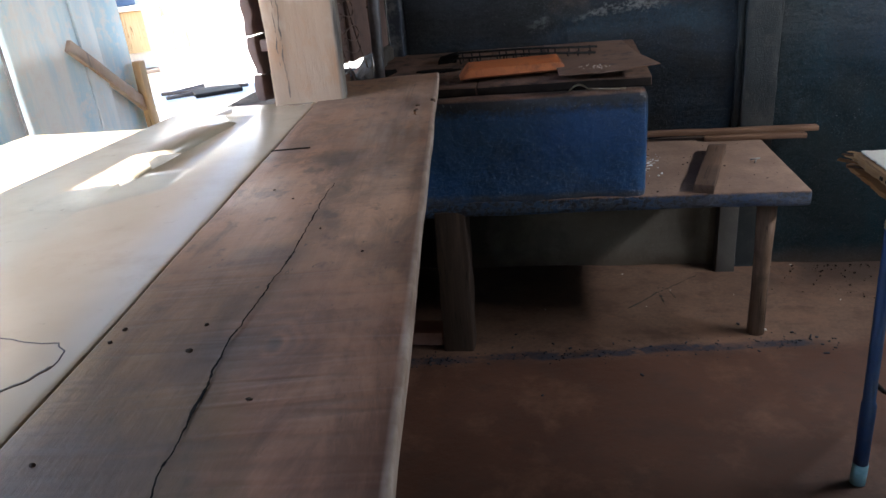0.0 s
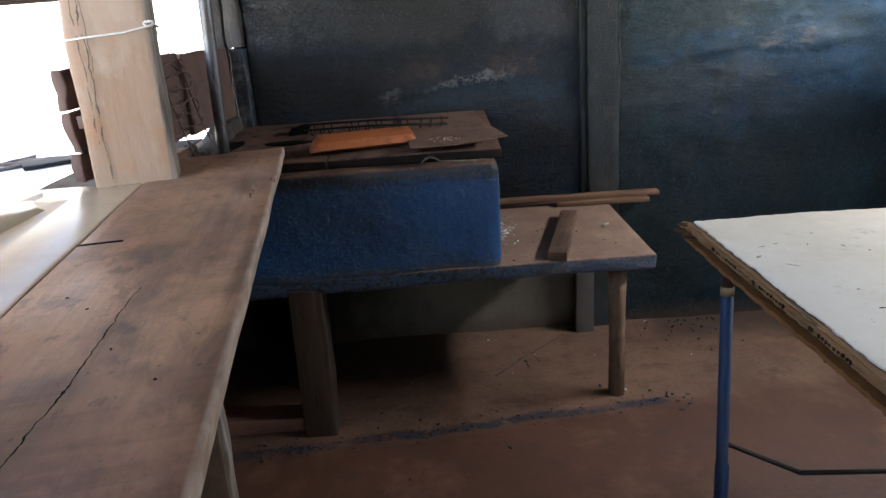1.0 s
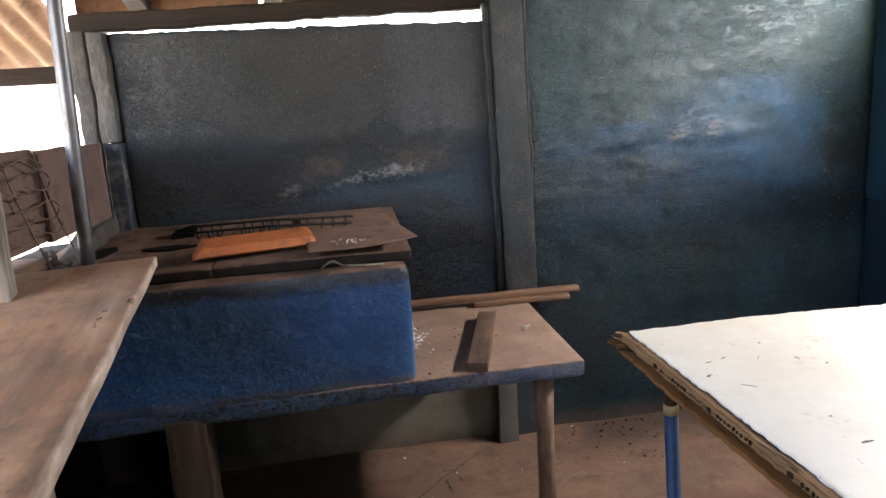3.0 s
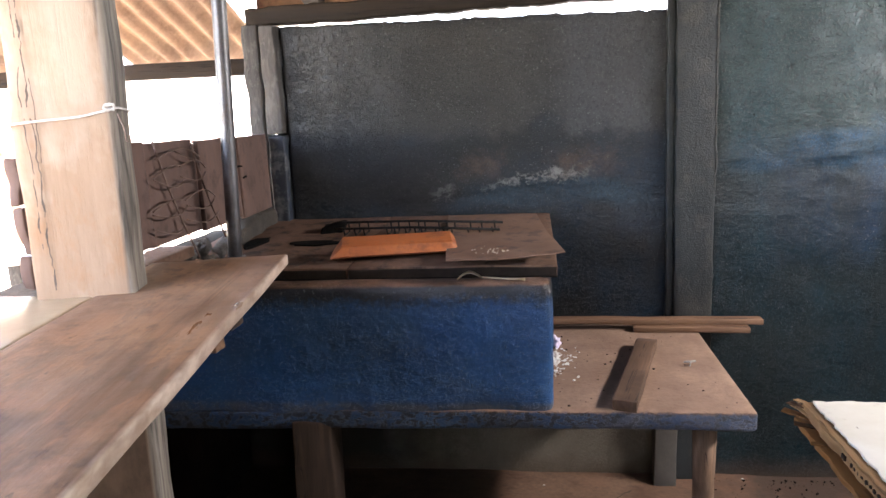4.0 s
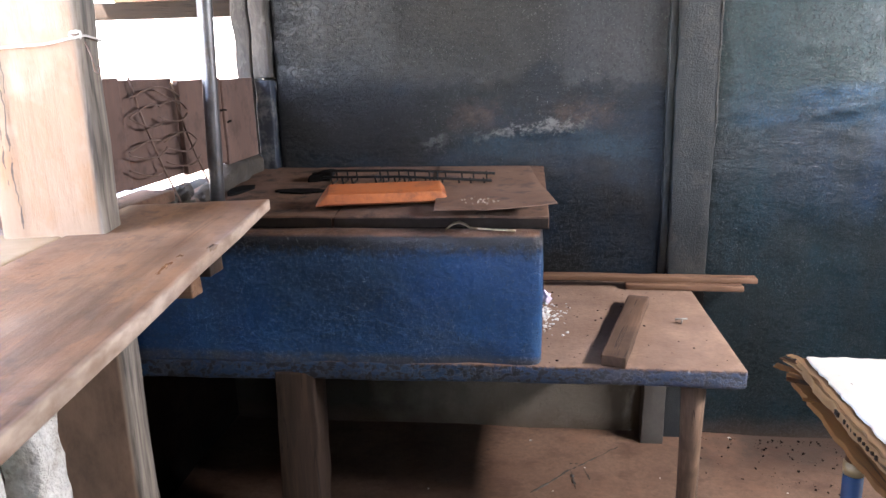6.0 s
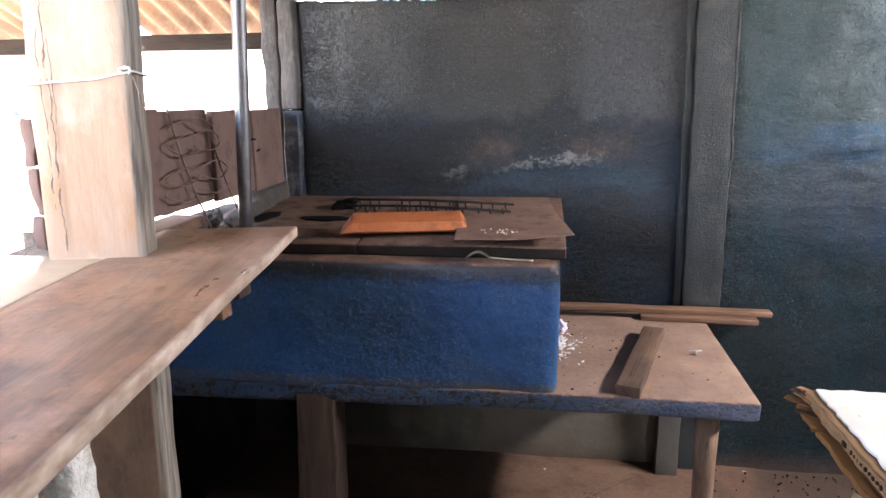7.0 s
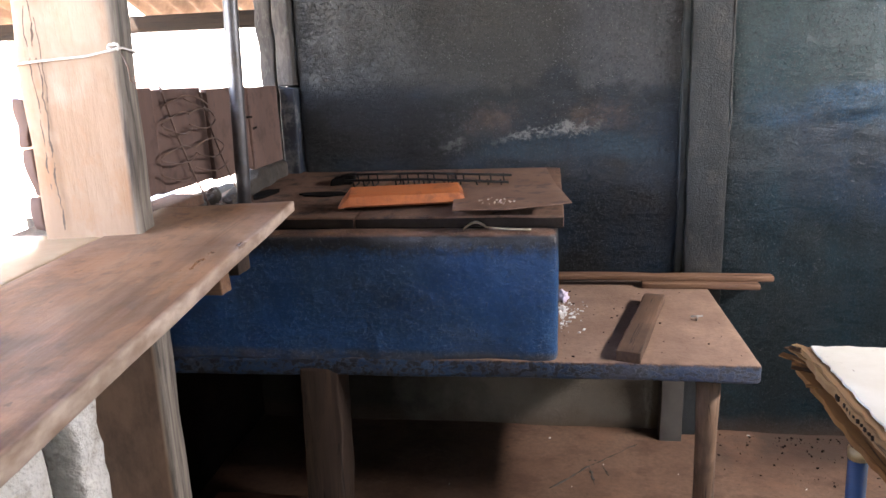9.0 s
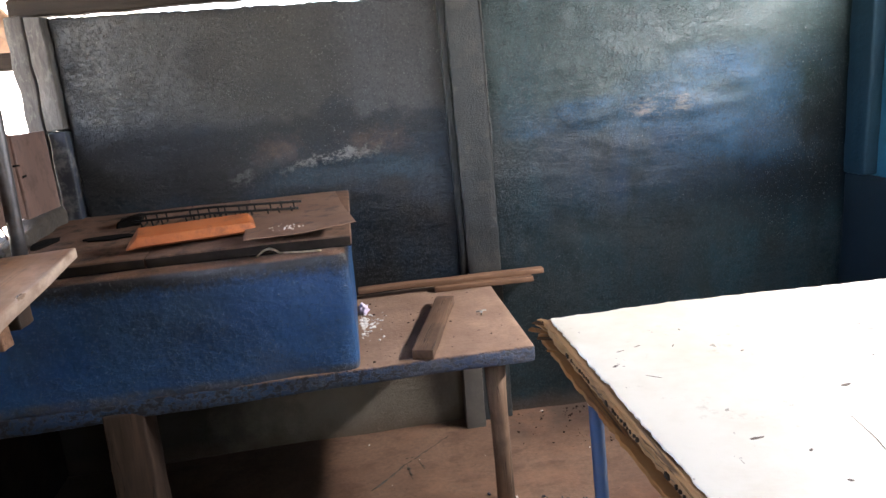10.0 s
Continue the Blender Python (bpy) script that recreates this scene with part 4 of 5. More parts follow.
part("wall_plate", rough_box((-0.98, 0.03, 1.668), (0.53, 0.10, 1.730), 0.008, 0.004, 3.0, 0.02,
     shape=lambda w: (w[0], w[1], w[2] + 0.020 * (w[0] + 0.98) / 1.5 + 0.008 * noise.noise(Vector((w[0] * 9, 2, 0))) + 0.005 * noise.noise(Vector((w[0] * 31, 3, 0))))), M_BEAM, roof, world_space=True)
part("wall_plate", rough_box((0.55, 0.02, 1.742), (2.30, 0.10, 1.768), 0.008, 0.006, 3.0, 0.08), M_EAVE, roof, world_space=True)
part("ridge_beam", rough_box((-1.3, -3.06, 2.36), (2.35, -2.98, 2.46), 0.006, 0.006, 2.0, 0.3), M_BEAM, roof, world_space=True)
for a, b, z in ((0.58, 0.86, 1.83), (0.84, 1.42, 1.808), (1.36, 2.05, 1.816)):
    part("eave_board", rough_box((a, 0.20, z), (b, 0.222, z + 0.05), 0.004, 0.007, 5.0, 0.06, seed=a), M_BEAM, roof, world_space=True)
for a, b in ((-1.02, -0.36), (-0.34, 0.17), (0.215, 0.56)):
    part("fascia", rough_box((a, 0.262, 1.735 + 0.02 * (a + 1.0)), (b, 0.284, 1.842), 0.004, 0.006, 5.0, 0.05, seed=a * 3), M_EAVE, roof, world_space=True)
    part("eave_board", rough_box((a, 0.130, 1.795 + 0.012 * (a + 1.0)), (b, 0.150, 1.850), 0.004, 0.006, 5.0, 0.05, seed=a), M_BEAM, roof, world_space=True)

# ---- corner posts of the window by the stove ----
for x0, x1, y0, z1, lab in ((-0.976, -0.922, -0.022, 1.665, "weathered grey wooden corner post beside the window"),
                            (-0.912, -0.855, -0.034, 1.66, "peeling whitewashed wooden corner post against the wall")):
    tagged(finish("corner_post", rough_box((x0, y0, 1.292 if x0 > -0.95 else 0.93), (x1, 0.075, z1), 0.007, 0.007, 13.0, 0.022, seed=x0), M_GREYWOOD), lab, "post", kind="structure")
tagged(finish("corner_post_foot", rough_box((-0.913, -0.036, 0.93), (-0.854, 0.07, 1.291), 0.007, 0.006, 12.0, 0.022, seed=4.0), M_PEELNAVY),
       "peeling navy painted foot of the corner post", "post", kind="structure")

# ---- the stove and its slab ----


bench = thing("slab_bench", pose(-0.25, -0.4, 0), "blue-edged concrete slab bench on mismatched legs, dusty brown top", "bench")


def slab_face(w):
    x, y, z = w
    y += 0.006 * noise.noise(Vector((x * 6, 3, z * 14))) + 0.004 * noise.noise(Vector((x * 30, 9, z * 30)))
    return (x, y, z + 0.003 * noise.noise(Vector((x * 5, y * 5, 7))) - 0.016 * max(0.0, -0.1 - x))


part("slab_top", rough_box((-1.115, -0.716, 0.530), (0.556, -0.004, 0.583), 0.010, 0.0, step=0.02, shape=slab_face), M_SLAB, bench,
     "concrete slab with flaking blue edge and dusty top", world_space=True)
part("leg", tube([(0.462, -0.592, -0.01), (0.459, -0.60, 0.18), (0.452, -0.625, 0.36), (0.446, -0.64, 0.535)], [0.030, 0.028, 0.029, 0.031], 14, wobble=0.10), M_LEG, bench,
     "round peeled wooden leg", world_space=True)
part("leg", rough_box((-0.668, -0.742, -0.01), (-0.556, -0.63, 0.545), 0.008, 0.006, 8.0, 0.05, shape=lambda w: (w[0] + 0.015 * w[2], w[1] + 0.045 * w[2], w[2])), M_DARKLEG, bench,
     "broad squared timber leg", world_space=True)
part("leg", rough_box((0.42, -0.085, -0.01), (0.497, -0.036, 0.532), 0.004, 0.002, 9.0, 0.06), M_CONC, bench, "square grey concrete leg", world_space=True)

stove = thing("clay_stove", pose(-0.5, -0.4, 0.583), "blue painted clay wood stove with rounded edges on the slab", "stove")


def stove_face(w):
    x, y, z = w
    d = 0.006 * noise.noise(Vector((x * 5, 1, z * 5))) + 0.003 * noise.noise(Vector((x * 17, 6, z * 17)))
    if y < -0.6:
        y -= d + 0.006 * max(0.0, (0.66 - max(z, 0.585)) / 0.08)
    z += 0.004 * noise.noise(Vector((x * 4, y * 4, 3)))
    return (x + (d if x > 0 else 0), y, z - 0.016 * max(0.0, -0.1 - x) * max(0.0, (0.65 - z) / 0.08))


part("body", rough_box((-1.112, -0.708, 0.562), (0.050, -0.006, 0.925), 0.026, 0.0, step=0.02, shape=stove_face), M_STOVE, stove,
     "lumpy blue painted body, sooty along the top", world_space=True)


def tilt(w):
    return (w[0], w[1], w[2] + 0.030 * (w[1] + 0.62) / 0.6 + 0.003 * noise.noise(Vector((w[0] * 5, w[1] * 5, 2))))


for x0, x1 in ((-1.02, -0.490), (-0.488, 0.066)):
    part("top_plate", rough_box((x0, -0.650, 0.926), (x1, -0.010, 0.958), 0.004, 0.002, 12.0, 0.05, shape=tilt), M_DUST, stove,
         "thick dusty brown top plate", world_space=True)
    part("plate_edge", rough_box((x0 + 0.002, -0.6535, 0.9275), (x1 - 0.002, -0.6505, 0.9535), 0.001, 0.001, 12.0, 0.05, shape=tilt), M_EDGE, stove, "sooty front edge of the top plate", world_space=True)

# thin black tube added as the shadow line under the plate
part("soot_seam", tube([(-1.0 + 0.0533 * k, -0.6555, 0.9265 + 0.0015 * noise.noise(Vector((k * 0.9, 4, 0)))) for k in range(21)], [0.0022 + 0.0012 * abs(noise.noise(Vector((k * 0.7, 8, 0)))) for k in range(21)], 6), M_CHAR, stove,
     "black strip for the shadow line under the top plate", world_space=True)


def blot_plate(cx, cy, rx, ry, z, seed, h=0.004):
    bm = bmesh.new()
    n = 28
    lo, up = [], []
    for k in range(n):
        a = 2 * math.pi * k / n
        q = 1 + 0.35 * noise.noise(Vector((math.cos(a) * 1.5 + seed, math.sin(a) * 1.5, seed)))
        x, y = cx + rx * q * math.cos(a), cy + ry * q * math.sin(a)
        lo.append(bm.verts.new((x, y, z - 0.004))), up.append(bm.verts.new((x, y, z + h)))
    for k in range(n):
        bm.faces.new((lo[k], lo[(k + 1) % n], up[(k + 1) % n], up[k]))
    bm.faces.new(up), bm.faces.new(lo[::-1])
    return bm


part("burner_hole", blot_plate(-0.665, -0.375, 0.080, 0.034, 0.970, 2.0), M_CHAR, stove, "charred black burner opening", False, True)
part("burner_hole", blot_plate(-0.858, -0.350, 0.032, 0.075, 0.971, 5.0), M_CHAR, stove, "charred black opening by the pipe", False, True)

pipe = thing("stove_pipe", pose(-0.830, -0.580, 0.95), "tall thin galvanised metal stove pipe, slightly leaning", "pipe")
part("tube", tube([(0, 0, -0.01), (0.005, 0, 0.10), (0.034, 0, 0.75), (0.053, 0, 1.15)], 0.0195, 18), M_STEEL, pipe)
part("collar", tube([(0, 0, -0.02), (0.001, 0, 0.004), (0.003, 0, 0.03)], [0.05, 0.04, 0.024], 14, wobble=0.3), M_MORTAR, pipe, "rough mortar collar")

kerb = thing("mortar_kerb", pose(-0.88, -0.5, 0.95), "broken grey mortar kerb along the back of the stove", "kerb")
part("kerb_body", rough_box((-0.962, -0.46, 0.94), (-0.898, -0.042, 1.036), 0.014, 0.013, 14.0, 0.016, seed=3.0,
     shape=lambda w: (w[0], w[1], w[2] - 0.05 * max(0.0, (-0.26 - w[1]) / 0.2))), M_KERB, kerb, world_space=True)
for i, (x, y, z, s) in enumerate(((-0.895, -0.52, 0.985, 0.026), (-0.945, -0.56, 0.992, 0.030), (-0.885, -0.63, 0.980, 0.024), (-0.935, -0.64, 0.988, 0.027), (-0.965, -0.49, 0.995, 0.03))):
    tagged(finish("mortar_lump", lump((x, y, z), (s * 0.72, s * 0.85, s * 0.62), i * 3.1, 3, 0.9), M_KERB), "small rough lump of grey mortar by the pipe", "stone", "mortar lumps on the stove")

# ---- boards that close the window behind the stove ----
shield = thing("board_screen", pose(-0.92, -0.5, 1.05), "screen of brown upright boards in the window", "screen")
y = -0.040
for i, w in enumerate((0.245, 0.260, 0.030, 0.250, 0.200, 0.150)):
    top, deep = 1.298 + 0.022 * min(1.0, -y), 0.016 if i == 2 else 0.005 * (i % 2)
    part("board", rough_box((-0.934 - deep, y - w + 0.003, 1.038 + 0.030 * -y), (-0.916 - deep, y, top - (0.012 if i == 2 else 0)), 0.003, 0.003, 9.0, 0.03, seed=i), M_SHIELD, shield, world_space=True)
    y -= w
part("rail", rough_box((-0.985, -1.15, 1.17), (-0.957, -0.05, 1.20), 0.003, 0.003, 8.0, 0.1), M_SHIELD, shield, world_space=True)
for yn, zn in ((-0.285, 1.205), (-0.25, 1.168)):
    part("splinter", rough_box((-0.921, yn - 0.022, zn), (-0.9135, yn + 0.012, zn + 0.006), 0.002, 0.003, 40.0, 0.01, seed=zn * 9), M_CHAR, shield, "dark splintered dent", world_space=True)
for z0, z1, yy in ((1.045, 1.105, -1.165), (1.115, 1.205, -1.155), (1.215, 1.30, -1.16)):
    part("slat", rough_box((-1.015, yy, z0), (-0.99, -0.98, z1 + 0.006), 0.004, 0.009, 22.0, 0.012, seed=z0), M_SHIELD, shield, "broken dark brown slat end", world_space=True)

rack = thing("wire_rack", pose(-0.905, -0.68, 1.0), "bent wire rack with spring loops leaning on the board screen", "wire rack")
part("rod", tube([(0.020, 0.006, -0.002), (0.006, -0.03, 0.09), (0.002, -0.083, 0.201), (-0.002, -0.122, 0.318)], 0.0028, 6), M_WIRE, rack)
part("rod", tube([(0.018, 0.180, 0.020), (0.006, 0.140, 0.115), (0.002, 0.106, 0.190), (-0.002, 0.070, 0.300)], 0.0028, 6), M_WIRE, rack)
# each arc: its two ends and how far it bulges up or down
for ya, za, yb, zb, sag in ((-0.139, 0.272, 0.089, 0.264, 0.024), (-0.034, 0.285, 0.085, 0.246, -0.004), (-0.156, 0.228, -0.013, 0.246, 0.014), (-0.156, 0.226, -0.006, 0.208, -0.018),
                            (-0.022, 0.245, 0.118, 0.231, 0.018), (-0.022, 0.219, 0.122, 0.219, -0.016), (-0.174, 0.150, -0.029, 0.160, 0.014), (-0.176, 0.143, -0.002, 0.141, -0.016),
                            (-0.014, 0.156, 0.156, 0.147, 0.022), (-0.007, 0.143, 0.155, 0.140, -0.019), (-0.184, 0.110, -0.042, 0.086, -0.012), (-0.016, 0.106, 0.170, 0.098, -0.018)):
    arc = [(0.008 + 0.010 * math.sin(math.pi * k / 12), ya + (yb - ya) * k / 12, za + (zb - za) * k / 12 + sag * math.sin(math.pi * k / 12)) for k in range(13)]
    part("loop", tube(arc, 0.0021, 6), M_WIRE, rack)

# ---- things on the stove ----
sheet = tagged(finish("steel_sheet", rough_box((-0.145, -0.36, 0.0), (0.157, 0.30, 0.0022), 0.0008, 0.0, step=0.05,
               shape=lambda w: (w[0] - 0.10 * (w[1] + 0.33), w[1], w[2] + 0.006 * max(0.0, -w[1] / 0.36) + 0.014 * max(0.0, w[0] / 0.155) * max(0.0, -w[1] / 0.33) + 0.014 * (w[1] + 0.33) / 0.64 + 0.003 * noise.noise(Vector((w[0] * 9, w[1] * 9, 0))))), M_RUST),
               "thin rusty steel sheet lying on the stove top", "metal sheet")
sheet.matrix_basis = pose(-0.075, -0.335, 0.976)

bar = bmesh.new()
rings = []
for x, k in ((-0.178, 0.12), (-0.146, 1.0), (0.158, 1.0), (0.171, 0.62)):
    sec = ((-0.038, 0.0), (-0.050, 0.007), (-0.036, 0.030), (-0.026, 0.033), (0.040, 0.046), (0.050, 0.0))
    rings.append([bar.verts.new((x, y, 0.001 + z * k)) for y, z in sec])
for a, b in zip(rings, rings[1:]):
    for k in range(6):
        bar.faces.new((a[k], a[(k + 1) % 6], b[(k + 1) % 6], b[k]))
bar.faces.new(rings[0][::-1]), bar.faces.new(rings[-1])
bevel(bar, 0.002)
clay = tagged(finish("clay_trough", bar, M_ORANGE, smooth=False), "orange fired clay bar with slanted faces on the stove", "clay tile")
clay.matrix_basis = pose(-0.378, -0.535, 0.970, 0, 0, 11)

lattice = thing("iron_lattice", pose(-0.612, -0.305, 0.981, 0, 0, -3.0), "black iron bar ladder lying across the clay bar", "rebar lattice")
part("long_bar", tube([(0, 0, 0.020), (0.25, 0.004, 0.022), (0.520, 0, 0.012)], 0.0040, 8), M_IRON, lattice)
part("long_bar", tube([(0.01, 0.045, 0.033), (0.25, 0.05, 0.034), (0.525, 0.047, 0.026)], 0.0040, 8), M_IRON, lattice)
for i, x in enumerate((0.025, 0.06, 0.09, 0.165, 0.19, 0.225, 0.255, 0.275, 0.32, 0.345, 0.37, 0.42, 0.455, 0.495)):
    part("stirrup", tube([(x, 0, 0.021), (x + 0.004, 0, 0.0), (x + 0.006, 0.045, 0.004), (x + 0.003, 0.047, 0.033)], 0.0028, 6), M_IRON, lattice)
coal = tagged(finish("charred_log", rough_box((-0.03, -0.03, 0), (0.042, 0.035, 0.034), 0.008, 0.009, 26.0, 0.010, shape=lambda w: (w[0] + 0.35 * max(0.0, w[2]), w[1], w[2] - 0.25 * max(0.0, -w[0]))), M_CHAR), "short charred black log end on the stove", "log")
coal.matrix_basis = pose(-0.655, -0.225, 0.974, 0, 0, 12)

spoon = thing("teaspoon", pose(-0.155, -0.680, 0.927), "small bent dull brass teaspoon on the stove edge", "spoon")
bowl = bmesh.new()
rows = []
for k in range(15):
    u = k / 14
    c = Vector((-0.036 + 0.062 * u, 0.012 * u, 0.003 + 0.016 * math.sin(math.pi * u)))
    wide = 0.010 * math.sin(math.pi * (0.06 + 0.90 * u)) ** 0.7
    rows.append([bowl.verts.new(c + Vector((0, v * wide, -0.004 * (1 - abs(v)) + dz))) for dz in (0.0, 0.001) for v in ((-1, -0.5, 0, 0.5, 1) if dz == 0 else (1, 0.5, 0, -0.5, -1))])
for a, b in zip(rows, rows[1:]):
    for k in range(10):
        bowl.faces.new((a[k], a[(k + 1) % 10], b[(k + 1) % 10], b[k]))
bowl.faces.new(rows[0][::-1]), bowl.faces.new(rows[-1])
part("bowl", bowl, M_BRASSY, spoon)
part("handle", tube([(0.024, 0.012, 0.004), (0.040, 0.008, 0.0035), (0.085, -0.004, 0.003), (0.120, -0.012, 0.003), (0.138, -0.015, 0.003)], [0.0018, 0.0017, 0.0020, 0.0026, 0.0032], 8), M_BRASSY, spoon)
bm = bmesh.new()
rng = random.Random(11)
for i in range(26):
    r = rng.uniform(0.0008, 0.0022)
    rough_box((-r, -r * 0.7, -0.002), (r * 1.4, r * 0.7, r * 0.6), r * 0.2, 0.0, step=1.0, bm=bm, m=pose(-0.10 + rng.gauss(0, 0.020), -0.622 + rng.gauss(0, 0.026), 0.9905, 0, 0, rng.uniform(0, 360)))
tagged(finish("plaster_crumbs", bm, M_CRUMB), "few white plaster crumbs on the rusty sheet", "crumbs", kind="stuff")

# ---- things on the slab ----
blk = tagged(finish("wood_offcut", rough_box((-0.031, -0.243, 0), (0.031, 0.243, 0.032), 0.004, 0.004, 12.0, 0.04, shape=lambda w: (w[0], w[1], w[2] + 0.006 * noise.noise(Vector((0, w[1] * 12, 1))))), M_BLOCK),
             "worn brown wooden offcut lying on the slab", "wood piece")
blk.matrix_basis = pose(0.294, -0.482, 0.583, 0, 0, -15.8)
for x0, x1, y, z, dx in ((0.06, 0.765, -0.062, 0.604, -1.0), (0.34, 0.715, -0.086, 0.585, -2.6)):
    s = tagged(finish("wooden_batten", rough_box((x0 - 0.4, -0.02, 0), (x1 - 0.4, 0.02, 0.019), 0.003, 0.003, 6.0, 0.05, seed=y), M_BATTEN),
               "long thin brown wooden batten against the wall", "batten", "battens on the slab")
    s.matrix_basis = pose(0.4, y, z, 0, 0, dx)
bolt = thing("bent_bolt", pose(0.457, -0.405, 0.584), "small bent pale metal bolt standing on the slab", "bolt")
part("head", tube([(-0.016, 0, 0.012), (0.018, 0.004, 0.013)], 0.0035, 8), M_SPOON, bolt)
part("shank", tube([(0.0, 0, -0.002), (0.003, 0, 0.012)], 0.0028, 8), M_SPOON, bolt)
rng = random.Random(4)
bm = bmesh.new()
for i in range(200):
    spread = rng.random() ** 2
    x, y = 0.062 + 0.10 * spread * rng.random(), -0.36 + rng.gauss(0, 0.07) * (0.4 + 0.8 * rng.random())
    r = 0.001 + 0.0036 * rng.random() ** 3
    rough_box((-r, -r, -0.2 * r), (r * rng.uniform(0.8, 2.6), r * rng.uniform(0.5, 1.2), r * rng.uniform(0.3, 1.0)), r * 0.15, 0.0, step=1.0, bm=bm, m=pose(x, y, 0.5835, rng.uniform(-20, 20), rng.uniform(-20, 20), rng.uniform(0, 360)))
tagged(finish("ash_crumbs", bm, M_ASH), "scatter of pale ash crumbs beside the stove", "crumbs", kind="stuff")
bm = bmesh.new()
for i in range(80):
    x, y = 0.07 + 0.46 * rng.random() ** 2, rng.uniform(-0.70, -0.12)
    r = 0.0007 + 0.0018 * rng.random() ** 3
    rough_box((x - r, y - r, 0.582), (x + r * rng.uniform(0.7, 2.5), y + r, 0.583 + r), r * 0.4, 0.0, step=1.0, bm=bm)
tagged(finish("grit", bm, M_CHAR), "scattered dark grit on the dusty slab", "grit", kind="stuff")
tagged(finish("crumpled_paper", lump((0.072, -0.235, 0.600), (0.016, 0.020, 0.020), 2.2, 3, 0.9), M_LILAC), "crumpled lilac scrap of paper beside the stove", "paper")

# ---- under the slab ----
tagged(finish("firewood_board", rough_box((-1.02, -0.70, 0.0), (-0.675, -0.60, 0.055), 0.006, 0.004, 8.0, 0.05), M_BRICK), "flat reddish board lying on the floor under the slab", "board")
crack = thing("floor_crack", pose(0.15, -0.29, 0), "dark branching crack in the cement floor", "crack", kind="structure")
for sd, pts in ((1.0, ((0.188, 0.174), (0.12, 0.112), (0.05, 0.046), (0.0, 0.007), (-0.06, -0.062), (-0.123, -0.123))), (2.0, ((0.05, 0.046), (0.072, -0.035))), (3.0, ((0.012, 0.02), (0.023, -0.087))), (4.0, ((0.055, 0.05), (0.0, 0.052)))):
    fine = [(float(np.interp(k / 24, np.linspace(0, 1, len(pts)), [p[0] for p in pts])) + 0.007 * noise.noise(Vector((k * 0.7, sd, 0))),
             float(np.interp(k / 24, np.linspace(0, 1, len(pts)), [p[1] for p in pts])) + 0.007 * noise.noise(Vector((k * 0.7, sd, 5)))) for k in range(25)]
    part("split", tube([(x, y, -0.0006) for x, y in fine], [(0.0016 + 0.0085 * abs(noise.noise(Vector((k * 0.37 + 0.1, sd, 9.3))))) * math.sin(math.pi * (k + 1) / 27) ** 0.6 for k in range(25)], 6), M_KERB, crack)
bm = bmesh.new()
for i in range(260):
    x = rng.uniform(-0.85, 0.72)
    y = -0.735 + 0.11 * x + rng.gauss(0, 0.022 if i % 4 else 0.08)
    r = 0.0012 + 0.0045 * rng.random() ** 3
    rough_box((-r, -r * 0.7, -0.003), (r * rng.uniform(0.8, 2.6), r * 0.7, 0.002 + 0.4 * r), r * 0.3, 0.0, step=1.0, bm=bm, m=pose(x, y, 0, 0, 0, rng.uniform(0, 360)))
tagged(finish("paint_flakes", bm, M_PAINTDRIP), "dark blue-black paint flakes along the floor", "flakes", kind="stuff")
bm = bmesh.new()
for i in range(320):
    x, y = rng.uniform(0.58, 1.6), -0.03 - 0.34 * rng.random() ** 1.7
    r = 0.0006 + 0.0030 * rng.random() ** 5
    rough_box((-r, -r * 0.8, -0.003), (r * rng.uniform(0.8, 2.2), r * 0.8, 0.9 * r), r * 0.3, 0.0, step=1.0, bm=bm, m=pose(x, y, 0.001, 0, 0, rng.uniform(0, 360)))
tagged(finish("soil_crumbs", bm, M_EDGE), "dark soil and soot crumbs along the wall foot", "crumbs", kind="stuff")
bm = bmesh.new()
for x, y, r in ((0.03, -0.10, 0.007), (0.21, -0.26, 0.004), (0.45, -0.30, 0.003), (0.74, -0.03, 0.009), (-0.30, -0.42, 0.006), (0.10, -0.40, 0.003), (0.83, -0.35, 0.004), (0.50, -0.58, 0.010), (-0.42, -0.20, 0.003)):
    r *= 0.6
    rough_box((-r, -r * 0.5, -0.002), (r, r * 0.5, r * 0.4), r * 0.2, 0.0, step=1.0, bm=bm, m=pose(x, y, 0.002, 0, 0, x * 900))
tagged(finish("paper_scraps", bm, M_ASH), "few tiny pale scraps on the dark floor", "scraps", kind="stuff")

# ---- serving counter ----
PM = pose(-0.5975, -1.75, 1.018, 0, 0, 8.3)
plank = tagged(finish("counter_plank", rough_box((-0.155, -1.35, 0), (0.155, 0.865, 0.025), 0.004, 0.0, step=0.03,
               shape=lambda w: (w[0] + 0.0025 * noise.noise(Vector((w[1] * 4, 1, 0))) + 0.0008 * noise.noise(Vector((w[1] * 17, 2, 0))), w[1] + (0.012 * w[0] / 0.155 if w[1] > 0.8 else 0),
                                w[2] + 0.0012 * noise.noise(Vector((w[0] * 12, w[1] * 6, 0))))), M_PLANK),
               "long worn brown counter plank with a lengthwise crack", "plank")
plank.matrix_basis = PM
crack = bmesh.new()
along = (-1.34, -0.85, -0.796, -0.72, -0.67, -0.62, -0.54, -0.44, -0.285, -0.165)
across = (0.000, -0.008, -0.011, -0.012, -0.0175, -0.0135, -0.007, 0.001, 0.0025, 0.007)
ys = [along[0] + (along[-1] - along[0]) * k / 210 for k in range(211)]
pts = [(float(np.interp(v, along, across)) + 0.0038 * noise.noise(Vector((v * 26, 0, 2))) + 0.0024 * noise.noise(Vector((v * 90, 0, 5))), v) for v in ys]
